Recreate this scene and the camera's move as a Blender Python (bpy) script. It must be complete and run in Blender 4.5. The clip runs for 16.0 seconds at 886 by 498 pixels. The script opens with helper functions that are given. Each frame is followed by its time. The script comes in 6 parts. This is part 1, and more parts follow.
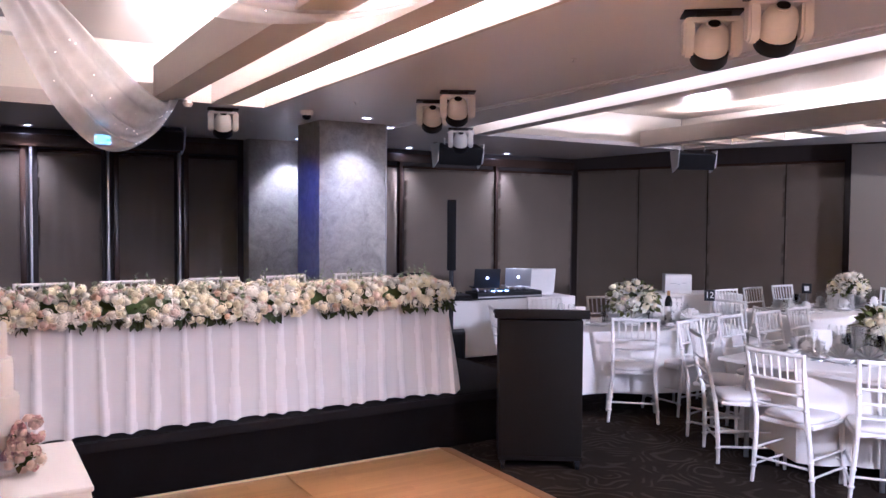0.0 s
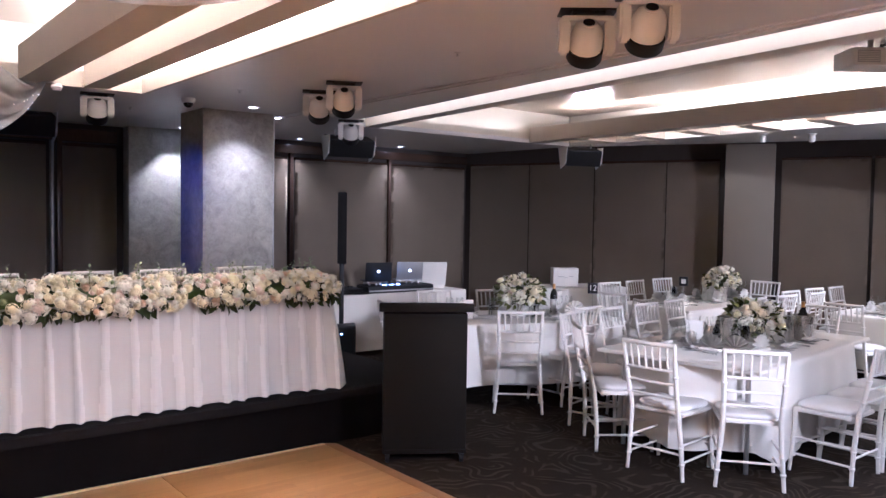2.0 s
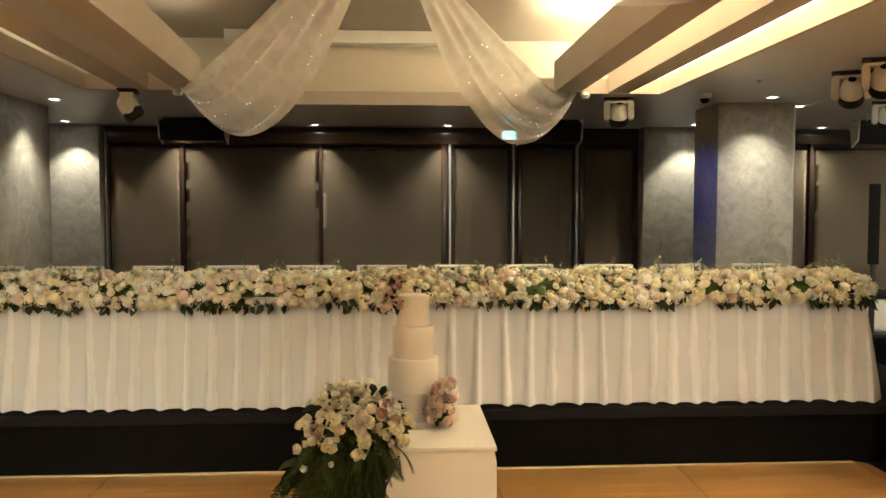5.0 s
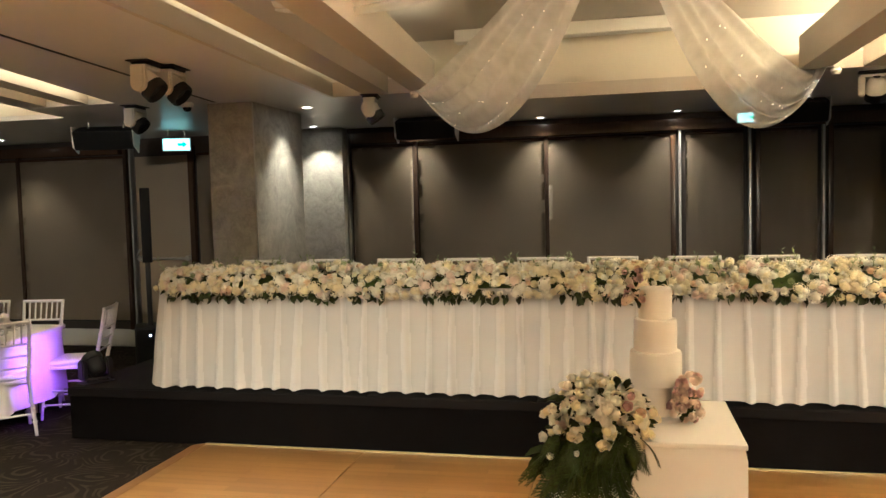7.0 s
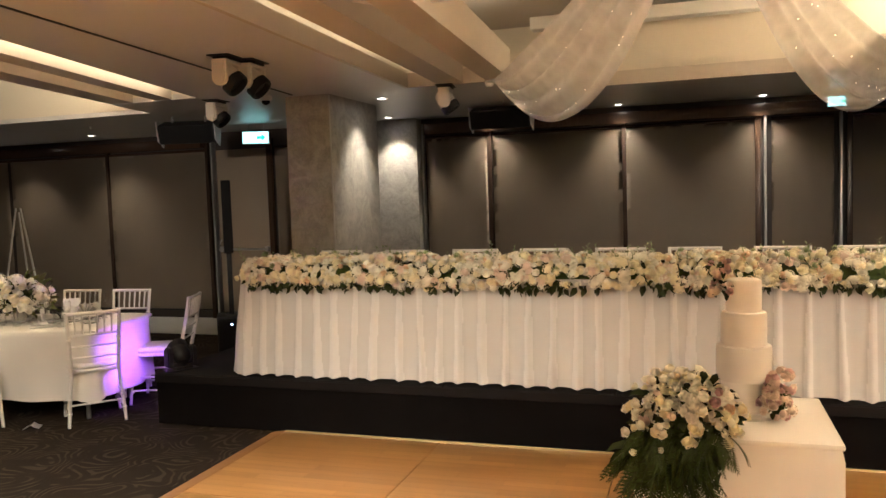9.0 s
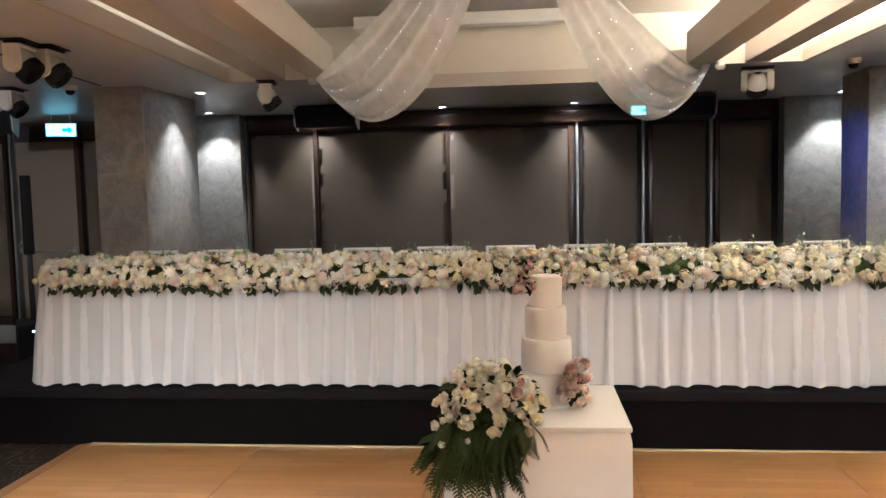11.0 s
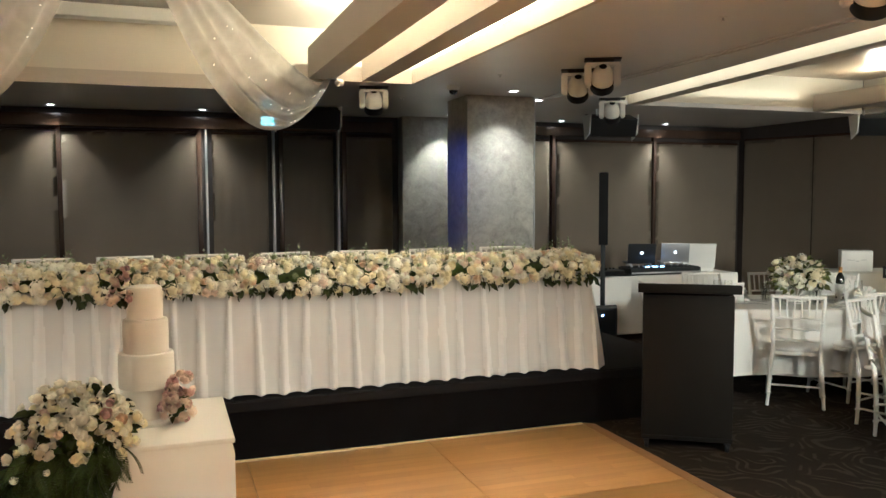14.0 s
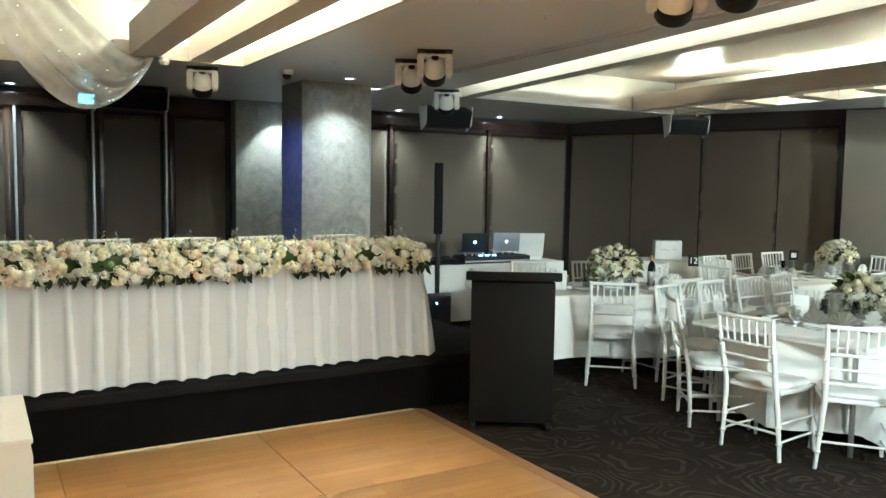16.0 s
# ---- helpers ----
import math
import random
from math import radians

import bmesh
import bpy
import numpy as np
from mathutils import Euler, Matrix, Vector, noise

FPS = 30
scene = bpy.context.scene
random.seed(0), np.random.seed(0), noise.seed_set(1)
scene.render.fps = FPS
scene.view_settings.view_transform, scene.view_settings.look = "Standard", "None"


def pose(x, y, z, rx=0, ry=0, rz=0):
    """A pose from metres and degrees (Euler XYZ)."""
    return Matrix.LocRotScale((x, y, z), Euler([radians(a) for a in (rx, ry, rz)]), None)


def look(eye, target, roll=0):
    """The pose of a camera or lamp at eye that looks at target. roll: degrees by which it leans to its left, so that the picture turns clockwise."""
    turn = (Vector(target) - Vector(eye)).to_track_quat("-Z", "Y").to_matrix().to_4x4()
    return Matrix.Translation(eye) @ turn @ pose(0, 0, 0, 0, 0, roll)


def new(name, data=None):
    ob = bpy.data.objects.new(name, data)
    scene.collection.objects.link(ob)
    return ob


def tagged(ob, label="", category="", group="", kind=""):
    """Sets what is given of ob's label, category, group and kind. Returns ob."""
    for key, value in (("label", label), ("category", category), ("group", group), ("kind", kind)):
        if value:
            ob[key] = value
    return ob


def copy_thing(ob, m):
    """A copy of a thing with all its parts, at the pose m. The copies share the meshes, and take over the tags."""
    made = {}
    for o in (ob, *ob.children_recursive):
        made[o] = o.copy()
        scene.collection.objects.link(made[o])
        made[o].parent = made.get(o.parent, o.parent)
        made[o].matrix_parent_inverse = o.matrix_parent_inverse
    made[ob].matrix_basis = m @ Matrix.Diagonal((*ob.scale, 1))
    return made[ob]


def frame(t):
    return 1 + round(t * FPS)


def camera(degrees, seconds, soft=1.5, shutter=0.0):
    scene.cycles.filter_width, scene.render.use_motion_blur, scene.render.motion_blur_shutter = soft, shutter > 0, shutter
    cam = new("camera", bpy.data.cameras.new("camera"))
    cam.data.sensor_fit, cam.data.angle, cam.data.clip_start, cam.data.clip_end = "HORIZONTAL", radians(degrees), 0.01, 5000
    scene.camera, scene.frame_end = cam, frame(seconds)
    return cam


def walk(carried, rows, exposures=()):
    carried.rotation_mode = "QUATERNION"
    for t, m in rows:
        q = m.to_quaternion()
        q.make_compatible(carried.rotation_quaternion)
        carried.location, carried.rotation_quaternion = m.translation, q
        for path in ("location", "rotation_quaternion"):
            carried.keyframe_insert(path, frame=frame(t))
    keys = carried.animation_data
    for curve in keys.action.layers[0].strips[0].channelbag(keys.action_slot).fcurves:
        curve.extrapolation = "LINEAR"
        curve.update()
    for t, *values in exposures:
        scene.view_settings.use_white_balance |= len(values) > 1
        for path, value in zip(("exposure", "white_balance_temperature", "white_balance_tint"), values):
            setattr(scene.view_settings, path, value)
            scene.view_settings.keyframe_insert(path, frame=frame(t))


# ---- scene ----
cam = camera(58.6, 16.0)
PATH = [
    (0, (0.093, 0.439, 1.745), (1.129, 2.148, 1.668), 0.4),
    (0.5, (0.093, 0.412, 1.762), (1.277, 2.021, 1.661), 0.8),
    (1, (0.146, 0.404, 1.752), (1.45, 1.918, 1.664), 1.3),
    (1.5, (0.163, 0.379, 1.755), (1.466, 1.894, 1.667), 1.2),
    (2, (0.192, 0.411, 1.742), (1.437, 1.974, 1.652), 0.9),
    (2.5, (0.187, 0.388, 1.73), (1.174, 2.126, 1.64), 0.2),
    (3, (0.181, 0.409, 1.731), (0.977, 2.241, 1.637), 0.0),
    (3.5, (0.163, 0.427, 1.72), (0.806, 2.318, 1.63), 0.3),
    (4, (0.136, 0.427, 1.712), (0.639, 2.36, 1.62), 0.4),
    (4.5, (0.118, 0.414, 1.709), (0.416, 2.389, 1.613), 0.2),
    (5, (0.096, 0.425, 1.716), (0.206, 2.42, 1.613), 0.0),
    (7.3, (-0.012, 0.344, 1.746), (-0.507, 2.278, 1.62), -1.4),
    (7.5, (-0.027, 0.366, 1.753), (-0.556, 2.29, 1.625), -1.3),
    (8, (-0.039, 0.366, 1.752), (-0.655, 2.265, 1.623), -1.7),
    (8.2, (-0.037, 0.368, 1.746), (-0.692, 2.253, 1.611), -1.9),
    (10.3, (0.033, 0.401, 1.73), (-0.384, 2.351, 1.576), -1.6),
    (10.5, (0.045, 0.398, 1.732), (-0.327, 2.357, 1.576), -1.5),
    (11, (0.067, 0.386, 1.729), (-0.139, 2.369, 1.577), -1.3),
    (11.5, (0.103, 0.381, 1.73), (0.057, 2.375, 1.585), -1.3),
    (12, (0.136, 0.4, 1.71), (0.267, 2.391, 1.566), -0.9),
    (12.5, (0.156, 0.406, 1.707), (0.403, 2.386, 1.567), -0.5),
    (13, (0.178, 0.402, 1.707), (0.533, 2.366, 1.567), -0.3),
    (13.5, (0.212, 0.386, 1.701), (0.73, 2.313, 1.564), -0.2),
    (14, (0.244, 0.38, 1.71), (0.906, 2.262, 1.575), -0.2),
    (14.5, (0.276, 0.389, 1.697), (1.053, 2.227, 1.564), 0.1),
    (15, (0.295, 0.382, 1.71), (1.149, 2.184, 1.557), 0.2),
    (15.5, (0.309, 0.37, 1.705), (1.241, 2.132, 1.546), 0.3),
    (16, (0.316, 0.347, 1.707), (1.336, 2.06, 1.546), 0.9),
]
EXPOSURES = [
    (0.0, 1.49, 4400, 32), (0.5, 1.46, 4400, 32), (1.0, 1.34, 4800, 14), (1.5, 1.29, 5000, -12), (2.0, 1.30, 4500, 26), (2.5, 1.36, 4400, 32),
    (3.0, 1.36, 4500, 26), (3.5, 1.36, 4700, 24), (4.0, 1.19, 5900, -6), (4.5, 1.19, 6400, -2), (5.0, 1.19, 6050, 0), (7.5, 1.39, 5750, 4),
    (8.0, 1.39, 6700, 14), (10.5, 1.35, 4750, 6), (11.0, 1.35, 4750, 10), (11.5, 1.40, 4700, 14), (12.0, 1.19, 5250, -4), (12.5, 1.25, 5450, -6),
    (13.0, 1.25, 5200, -2), (13.5, 1.25, 5150, 0), (14.0, 1.23, 5000, 0), (14.5, 1.29, 5050, 1), (15.0, 1.33, 4950, 6), (15.5, 1.33, 4900, 4),
    (16.0, 1.49, 4400, -10),
]
walk(cam, [(t, look(eye, target, roll)) for t, eye, target, roll in PATH], EXPOSURES)

# ---- light ----
world = bpy.data.worlds.new("world")
scene.world = world
world.use_nodes = True
world.node_tree.nodes["Background"].inputs[0].default_value = (0.55, 0.6, 0.75, 1)
world.node_tree.nodes["Background"].inputs[1].default_value = 0.02

WARM = (1.0, 0.81, 0.53)
WALL_W, PIER_W, FILL_W = 36, 32, 890          # watts of the downlights by the walls, at the plaster, of the added fill lamps
# unseen lamps added to fill the room: x, y, height and share of the power
FILL_LIGHTS = [(-3.4, -1.4, 2.73, 0.55), (-3.3, 0.4, 2.73, 0.50), (-3.3, 2.2, 2.73, 0.20), (3.3, -1.4, 2.73, 0.50), (3.3, 0.4, 2.73, 0.42),
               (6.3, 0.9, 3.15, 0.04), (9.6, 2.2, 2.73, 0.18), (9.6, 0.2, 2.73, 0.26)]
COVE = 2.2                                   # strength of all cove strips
SOFFIT = 2.73
TOP = 3.42


def strip_lamp(name, x0, y0, x1, y1, z, power, width=0.06, color=WARM, tilt=0.0):
    """A long LED strip that shines upwards, from (x0, y0) to (x1, y1); tilt turns it about its length."""
    lamp = bpy.data.lights.new(name, "AREA")
    lamp.shape, lamp.size, lamp.size_y = "RECTANGLE", width, math.hypot(x1 - x0, y1 - y0)
    lamp.energy, lamp.color = power * COVE, color
    ob = new(name, lamp)
    turn = math.degrees(math.atan2(x0 - x1, y1 - y0))
    ob.matrix_world = pose((x0 + x1) / 2, (y0 + y1) / 2, z, 0, 0, turn) @ pose(0, 0, 0, 0, 180 + tilt, 0)
    return ob


def spot_lamp(name, eye, target, power, degrees, color, blend=0.6, radius=0.03):
    lamp = bpy.data.lights.new(name, "SPOT")
    lamp.energy, lamp.color, lamp.spot_size, lamp.spot_blend, lamp.shadow_soft_size = power, color, radians(degrees), blend, radius
    ob = new(name, lamp)
    ob.matrix_world = look(eye, target)
    return ob


# ---- materials ----
def material(name, color, rough=0.6, metal=0.0, var=0.12, scale=6.0, fine=60.0, bump=0.1, spec=0.5, stretch=(1, 1, 1), per_object=0.0, island=0.0, sheen=0.0, hue=0.0, coat=0.0):
    """Paint, cloth or stone: colour varied at two scales, with fine relief."""
    m = bpy.data.materials.new(name)
    m.use_nodes = True
    nt = m.node_tree
    b = nt.nodes["Principled BSDF"]
    tc = nt.nodes.new("ShaderNodeTexCoord")
    mp = nt.nodes.new("ShaderNodeMapping")
    mp.inputs["Scale"].default_value = stretch
    nt.links.new(tc.outputs["Object"], mp.inputs["Vector"])
    big, small = nt.nodes.new("ShaderNodeTexNoise"), nt.nodes.new("ShaderNodeTexNoise")
    big.inputs["Scale"].default_value, big.inputs["Detail"].default_value = scale, 4
    small.inputs["Scale"].default_value, small.inputs["Detail"].default_value = fine, 3
    for n in (big, small):
        nt.links.new(mp.outputs[0], n.inputs["Vector"])
    mix = nt.nodes.new("ShaderNodeMath")
    mix.operation = "MULTIPLY_ADD"
    mix.inputs[1].default_value = 0.65
    nt.links.new(big.outputs["Fac"], mix.inputs[0])
    sm = nt.nodes.new("ShaderNodeMath")
    sm.operation = "MULTIPLY"
    sm.inputs[1].default_value = 0.35
    nt.links.new(small.outputs["Fac"], sm.inputs[0])
    nt.links.new(sm.outputs[0], mix.inputs[2])
    val = nt.nodes.new("ShaderNodeMapRange")
    val.inputs["From Min"].default_value, val.inputs["From Max"].default_value = 0.25, 0.75
    val.inputs["To Min"].default_value, val.inputs["To Max"].default_value = 1 - var, 1 + var
    nt.links.new(mix.outputs[0], val.inputs["Value"])
    hs = nt.nodes.new("ShaderNodeHueSaturation")
    hs.inputs["Color"].default_value = (*color, 1)
    out = val.outputs[0]
    if per_object or island:
        if per_object:
            src = nt.nodes.new("ShaderNodeObjectInfo").outputs["Random"]
        else:
            src = nt.nodes.new("ShaderNodeNewGeometry").outputs["Random Per Island"]
        amount = per_object or island
        r = nt.nodes.new("ShaderNodeMapRange")
        r.inputs["To Min"].default_value, r.inputs["To Max"].default_value = 1 - amount, 1 + amount
        nt.links.new(src, r.inputs["Value"])
        mul = nt.nodes.new("ShaderNodeMath")
        mul.operation = "MULTIPLY"
        nt.links.new(out, mul.inputs[0])
        nt.links.new(r.outputs[0], mul.inputs[1])
        out = mul.outputs[0]
        if hue:
            h = nt.nodes.new("ShaderNodeMapRange")
            h.inputs["To Min"].default_value, h.inputs["To Max"].default_value = 0.5 - hue, 0.5 + hue
            nt.links.new(src, h.inputs["Value"])
            nt.links.new(h.outputs[0], hs.inputs["Hue"])
    nt.links.new(out, hs.inputs["Value"])
    nt.links.new(hs.outputs[0], b.inputs["Base Color"])
    b.inputs["Roughness"].default_value, b.inputs["Metallic"].default_value = rough, metal
    b.inputs["Specular IOR Level"].default_value = spec
    b.inputs["Sheen Weight"].default_value = sheen
    b.inputs["Coat Weight"].default_value = coat
    if bump:
        bp = nt.nodes.new("ShaderNodeBump")
        bp.inputs["Strength"].default_value, bp.inputs["Distance"].default_value = bump, 0.004
        nt.links.new(mix.outputs[0], bp.inputs["Height"])
        nt.links.new(bp.outputs[0], b.inputs["Normal"])
    return m


def glow(name, color, strength):
    m = bpy.data.materials.new(name)
    m.use_nodes = True
    b = m.node_tree.nodes["Principled BSDF"]
    b.inputs["Base Color"].default_value = (*color, 1)
    b.inputs["Emission Color"].default_value = (*color, 1)
    b.inputs["Emission Strength"].default_value = strength
    return m


def sheer(name, color, opacity):
    """Thin woven voile: part clear, part diffuse, part translucent, with soft fold lines."""
    m = bpy.data.materials.new(name)
    m.use_nodes = True
    nt = m.node_tree
    nt.nodes.remove(nt.nodes["Principled BSDF"])
    dif, tra, cle = nt.nodes.new("ShaderNodeBsdfDiffuse"), nt.nodes.new("ShaderNodeBsdfTranslucent"), nt.nodes.new("ShaderNodeBsdfTransparent")
    dif.inputs[0].default_value = tra.inputs[0].default_value = (*color, 1)
    a, b = nt.nodes.new("ShaderNodeMixShader"), nt.nodes.new("ShaderNodeMixShader")
    a.inputs[0].default_value = 0.55
    nt.links.new(dif.outputs[0], a.inputs[1])
    nt.links.new(tra.outputs[0], a.inputs[2])
    tc, nz, mr = nt.nodes.new("ShaderNodeTexCoord"), nt.nodes.new("ShaderNodeTexNoise"), nt.nodes.new("ShaderNodeMapRange")
    nz.inputs["Scale"].default_value = 9.0
    nt.links.new(tc.outputs["Object"], nz.inputs["Vector"])
    mr.inputs["To Min"].default_value, mr.inputs["To Max"].default_value = opacity - 0.12, opacity + 0.12
    nt.links.new(nz.outputs["Fac"], mr.inputs["Value"])
    nt.links.new(mr.outputs[0], b.inputs[0])
    nt.links.new(cle.outputs[0], b.inputs[1])
    nt.links.new(a.outputs[0], b.inputs[2])
    nt.links.new(b.outputs[0], nt.nodes["Material Output"].inputs[0])
    return m


def glass_material(name):
    """Thin clear glass: mostly clear, with gloss that grows at the rims."""
    m = bpy.data.materials.new(name)
    m.use_nodes = True
    nt = m.node_tree
    nt.nodes.remove(nt.nodes["Principled BSDF"])
    cle, glo, mix, fre = nt.nodes.new("ShaderNodeBsdfTransparent"), nt.nodes.new("ShaderNodeBsdfGlossy"), nt.nodes.new("ShaderNodeMixShader"), nt.nodes.new("ShaderNodeLayerWeight")
    cle.inputs[0].default_value = (0.985, 0.99, 0.985, 1)
    glo.inputs["Roughness"].default_value = 0.12
    fre.inputs["Blend"].default_value = 0.22
    less = nt.nodes.new("ShaderNodeMath")
    less.operation = "MULTIPLY"
    less.inputs[1].default_value = 0.4
    nt.links.new(fre.outputs["Facing"], less.inputs[0])
    nt.links.new(less.outputs[0], mix.inputs[0])
    nt.links.new(cle.outputs[0], mix.inputs[1])
    nt.links.new(glo.outputs[0], mix.inputs[2])
    nt.links.new(mix.outputs[0], nt.nodes["Material Output"].inputs[0])
    return m


def carpet_material():
    """Dark brown carpet with pale scrolls: warped rings, cut out by a second noise."""
    m = material("carpet", (0.021, 0.015, 0.011), 0.95, var=0.25, scale=2.0, fine=260, bump=0.5, spec=0.1)
    nt = m.node_tree
    b = nt.nodes["Principled BSDF"]
    base = b.inputs["Base Color"].links[0].from_socket
    tc = nt.nodes.new("ShaderNodeTexCoord")
    warp = nt.nodes.new("ShaderNodeTexNoise")
    warp.inputs["Scale"].default_value, warp.inputs["Detail"].default_value = 2.2, 1
    nt.links.new(tc.outputs["Object"], warp.inputs["Vector"])
    add = nt.nodes.new("ShaderNodeVectorMath")
    add.operation = "MULTIPLY_ADD"
    add.inputs[1].default_value = (0.55, 0.55, 0)
    nt.links.new(warp.outputs["Color"], add.inputs[0])
    nt.links.new(tc.outputs["Object"], add.inputs[2])
    vor = nt.nodes.new("ShaderNodeTexVoronoi")
    vor.inputs["Scale"].default_value = 2.3
    nt.links.new(add.outputs[0], vor.inputs["Vector"])
    rings = nt.nodes.new("ShaderNodeMath")
    rings.operation = "MULTIPLY"
    rings.inputs[1].default_value = 50
    nt.links.new(vor.outputs["Distance"], rings.inputs[0])
    wave = nt.nodes.new("ShaderNodeMath")
    wave.operation = "SINE"
    nt.links.new(rings.outputs[0], wave.inputs[0])
    cut = nt.nodes.new("ShaderNodeTexNoise")
    cut.inputs["Scale"].default_value = 5.0
    nt.links.new(tc.outputs["Object"], cut.inputs["Vector"])
    r1, r2 = nt.nodes.new("ShaderNodeMapRange"), nt.nodes.new("ShaderNodeMapRange")
    r1.inputs["From Min"].default_value, r1.inputs["From Max"].default_value = 0.30, 0.75
    r2.inputs["From Min"].default_value, r2.inputs["From Max"].default_value = 0.42, 0.52
    nt.links.new(wave.outputs[0], r1.inputs["Value"])
    nt.links.new(cut.outputs["Fac"], r2.inputs["Value"])
    mul = nt.nodes.new("ShaderNodeMath")
    mul.operation = "MULTIPLY"
    nt.links.new(r1.outputs[0], mul.inputs[0])
    nt.links.new(r2.outputs[0], mul.inputs[1])
    mix = nt.nodes.new("ShaderNodeMix")
    mix.data_type = "RGBA"
    nt.links.new(mul.outputs[0], mix.inputs[0])
    nt.links.new(base, mix.inputs[6])
    mix.inputs[7].default_value = (0.046, 0.037, 0.025, 1)
    nt.links.new(mix.outputs[2], b.inputs["Base Color"])
    return m


def wood_floor_material():
    """Honey laminate: staggered strips along x with long grain."""
    m = material("dance_floor_wood", (0.46, 0.245, 0.085), 0.32, var=0.16, scale=3.0, fine=40, bump=0.05, stretch=(0.5, 7, 1), per_object=0.06)
    nt = m.node_tree
    b = nt.nodes["Principled BSDF"]
    base = b.inputs["Base Color"].links[0].from_socket
    tc = nt.nodes.new("ShaderNodeTexCoord")
    brick = nt.nodes.new("ShaderNodeTexBrick")
    brick.inputs["Color1"].default_value, brick.inputs["Color2"].default_value = (1, 1, 1, 1), (0.80, 0.78, 0.75, 1)
    brick.inputs["Mortar"].default_value = (0.6, 0.55, 0.5, 1)
    brick.inputs["Scale"].default_value = 1.0
    brick.inputs["Mortar Size"].default_value = 0.0012
    brick.inputs["Brick Width"].default_value, brick.inputs["Row Height"].default_value = 0.61, 0.075
    nt.links.new(tc.outputs["Object"], brick.inputs["Vector"])
    mix = nt.nodes.new("ShaderNodeMix")
    mix.data_type, mix.blend_type = "RGBA", "MULTIPLY"
    mix.inputs[0].default_value = 1.0
    nt.links.new(base, mix.inputs[6])
    nt.links.new(brick.outputs["Color"], mix.inputs[7])
    nt.links.new(mix.outputs[2], b.inputs["Base Color"])
    return m


def plaster_material():
    """Polished silver-grey render with cloudy trowel marks."""
    m = material("silver_plaster", (0.365, 0.35, 0.315), 0.42, var=0.42, scale=4.5, fine=22, bump=0.25)
    n = [x for x in m.node_tree.nodes if x.type == "TEX_NOISE"]
    for x in n:
        x.inputs["Distortion"].default_value = 1.6
        x.inputs["Detail"].default_value = 8
    return m


M_SOFFIT = material("soffit_paint", (0.62, 0.60, 0.59), 0.38, var=0.04, scale=1.5, fine=90, bump=0.03)
M_CEIL = material("ceiling_paint", (0.72, 0.66, 0.56), 0.8, var=0.04, scale=1.2, fine=90, bump=0.03)
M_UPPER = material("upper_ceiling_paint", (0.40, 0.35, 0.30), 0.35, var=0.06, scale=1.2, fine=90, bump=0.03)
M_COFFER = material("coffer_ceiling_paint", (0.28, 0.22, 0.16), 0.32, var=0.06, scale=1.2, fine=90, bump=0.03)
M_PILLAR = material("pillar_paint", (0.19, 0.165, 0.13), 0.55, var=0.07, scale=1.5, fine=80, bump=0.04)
M_FIN = material("fin_paint", (0.55, 0.49, 0.42), 0.6, var=0.05, scale=2.0, fine=80, bump=0.03)
M_PLASTER = plaster_material()
M_BLIND = material("blind_fabric", (0.265, 0.212, 0.155), 0.50, var=0.10, scale=1.5, fine=300, bump=0.12, spec=0.5)
M_WALLDARK = material("dark_wall", (0.040, 0.030, 0.026), 0.6, var=0.1, bump=0.05)
M_DARKWOOD = material("dark_wood", (0.060, 0.034, 0.022), 0.22, var=0.25, scale=5, fine=50, stretch=(8, 8, 0.6), bump=0.05)
M_MULLION = material("mullion_wood", (0.0390, 0.0221, 0.0143), 0.65, var=0.25, scale=5, fine=50, stretch=(8, 8, 0.6), bump=0.05, spec=0.15)
M_CHROME = material("brushed_metal", (0.50, 0.50, 0.50), 0.38, 0.9, var=0.08, fine=120, bump=0.03)
M_CARPET = carpet_material()
M_PALEFLOOR = material("pale_tile", (0.55, 0.56, 0.52), 0.35, var=0.08, scale=3, bump=0.04)
M_WOODFLOOR = wood_floor_material()
M_WOODEDGE = material("floor_edging", (0.30, 0.15, 0.06), 0.4, var=0.2, stretch=(1, 8, 1), bump=0.05)
M_BRASS = material("pale_edge_strip", (0.75, 0.60, 0.32), 0.35, 0.3, var=0.1, bump=0.03)
M_STAGETOP = material("stage_deck", (0.010, 0.009, 0.009), 0.9, var=0.2, scale=3, fine=200, bump=0.2, spec=0.15)
M_SKIRT = material("stage_skirt", (0.012, 0.010, 0.010), 0.9, var=0.2, scale=5, fine=300, bump=0.2, spec=0.1)
M_CLOTH = material("white_cloth", (0.80, 0.785, 0.75), 0.85, var=0.04, scale=3, fine=400, bump=0.12, sheen=0.1)
M_FLATCLOTH = material("flat_white_cloth", (0.565, 0.555, 0.54), 0.85, var=0.05, scale=3, fine=400, bump=0.12, sheen=0.1)
M_PLEATCLOTH = material("pleat_white_cloth", (0.68, 0.67, 0.655), 0.85, var=0.05, scale=3, fine=400, bump=0.12, sheen=0.1)
M_WHITE = material("white_lacquer", (0.78, 0.765, 0.735), 0.32, var=0.04, scale=8, fine=60, bump=0.03)
M_CUSHION = material("white_cushion", (0.76, 0.75, 0.74), 0.7, var=0.04, fine=200, bump=0.08)
M_BLACK = material("black_plastic", (0.009, 0.009, 0.010), 0.5, spec=0.35, var=0.2, fine=150, bump=0.05)
M_GRILLE = material("speaker_grille", (0.009, 0.009, 0.010), 0.7, var=0.3, fine=600, bump=0.4, spec=0.2)
M_LECTERN = material("lectern_laminate", (0.0125, 0.0108, 0.0092), 0.7, spec=0.15, var=0.15, scale=4, fine=160, bump=0.06)
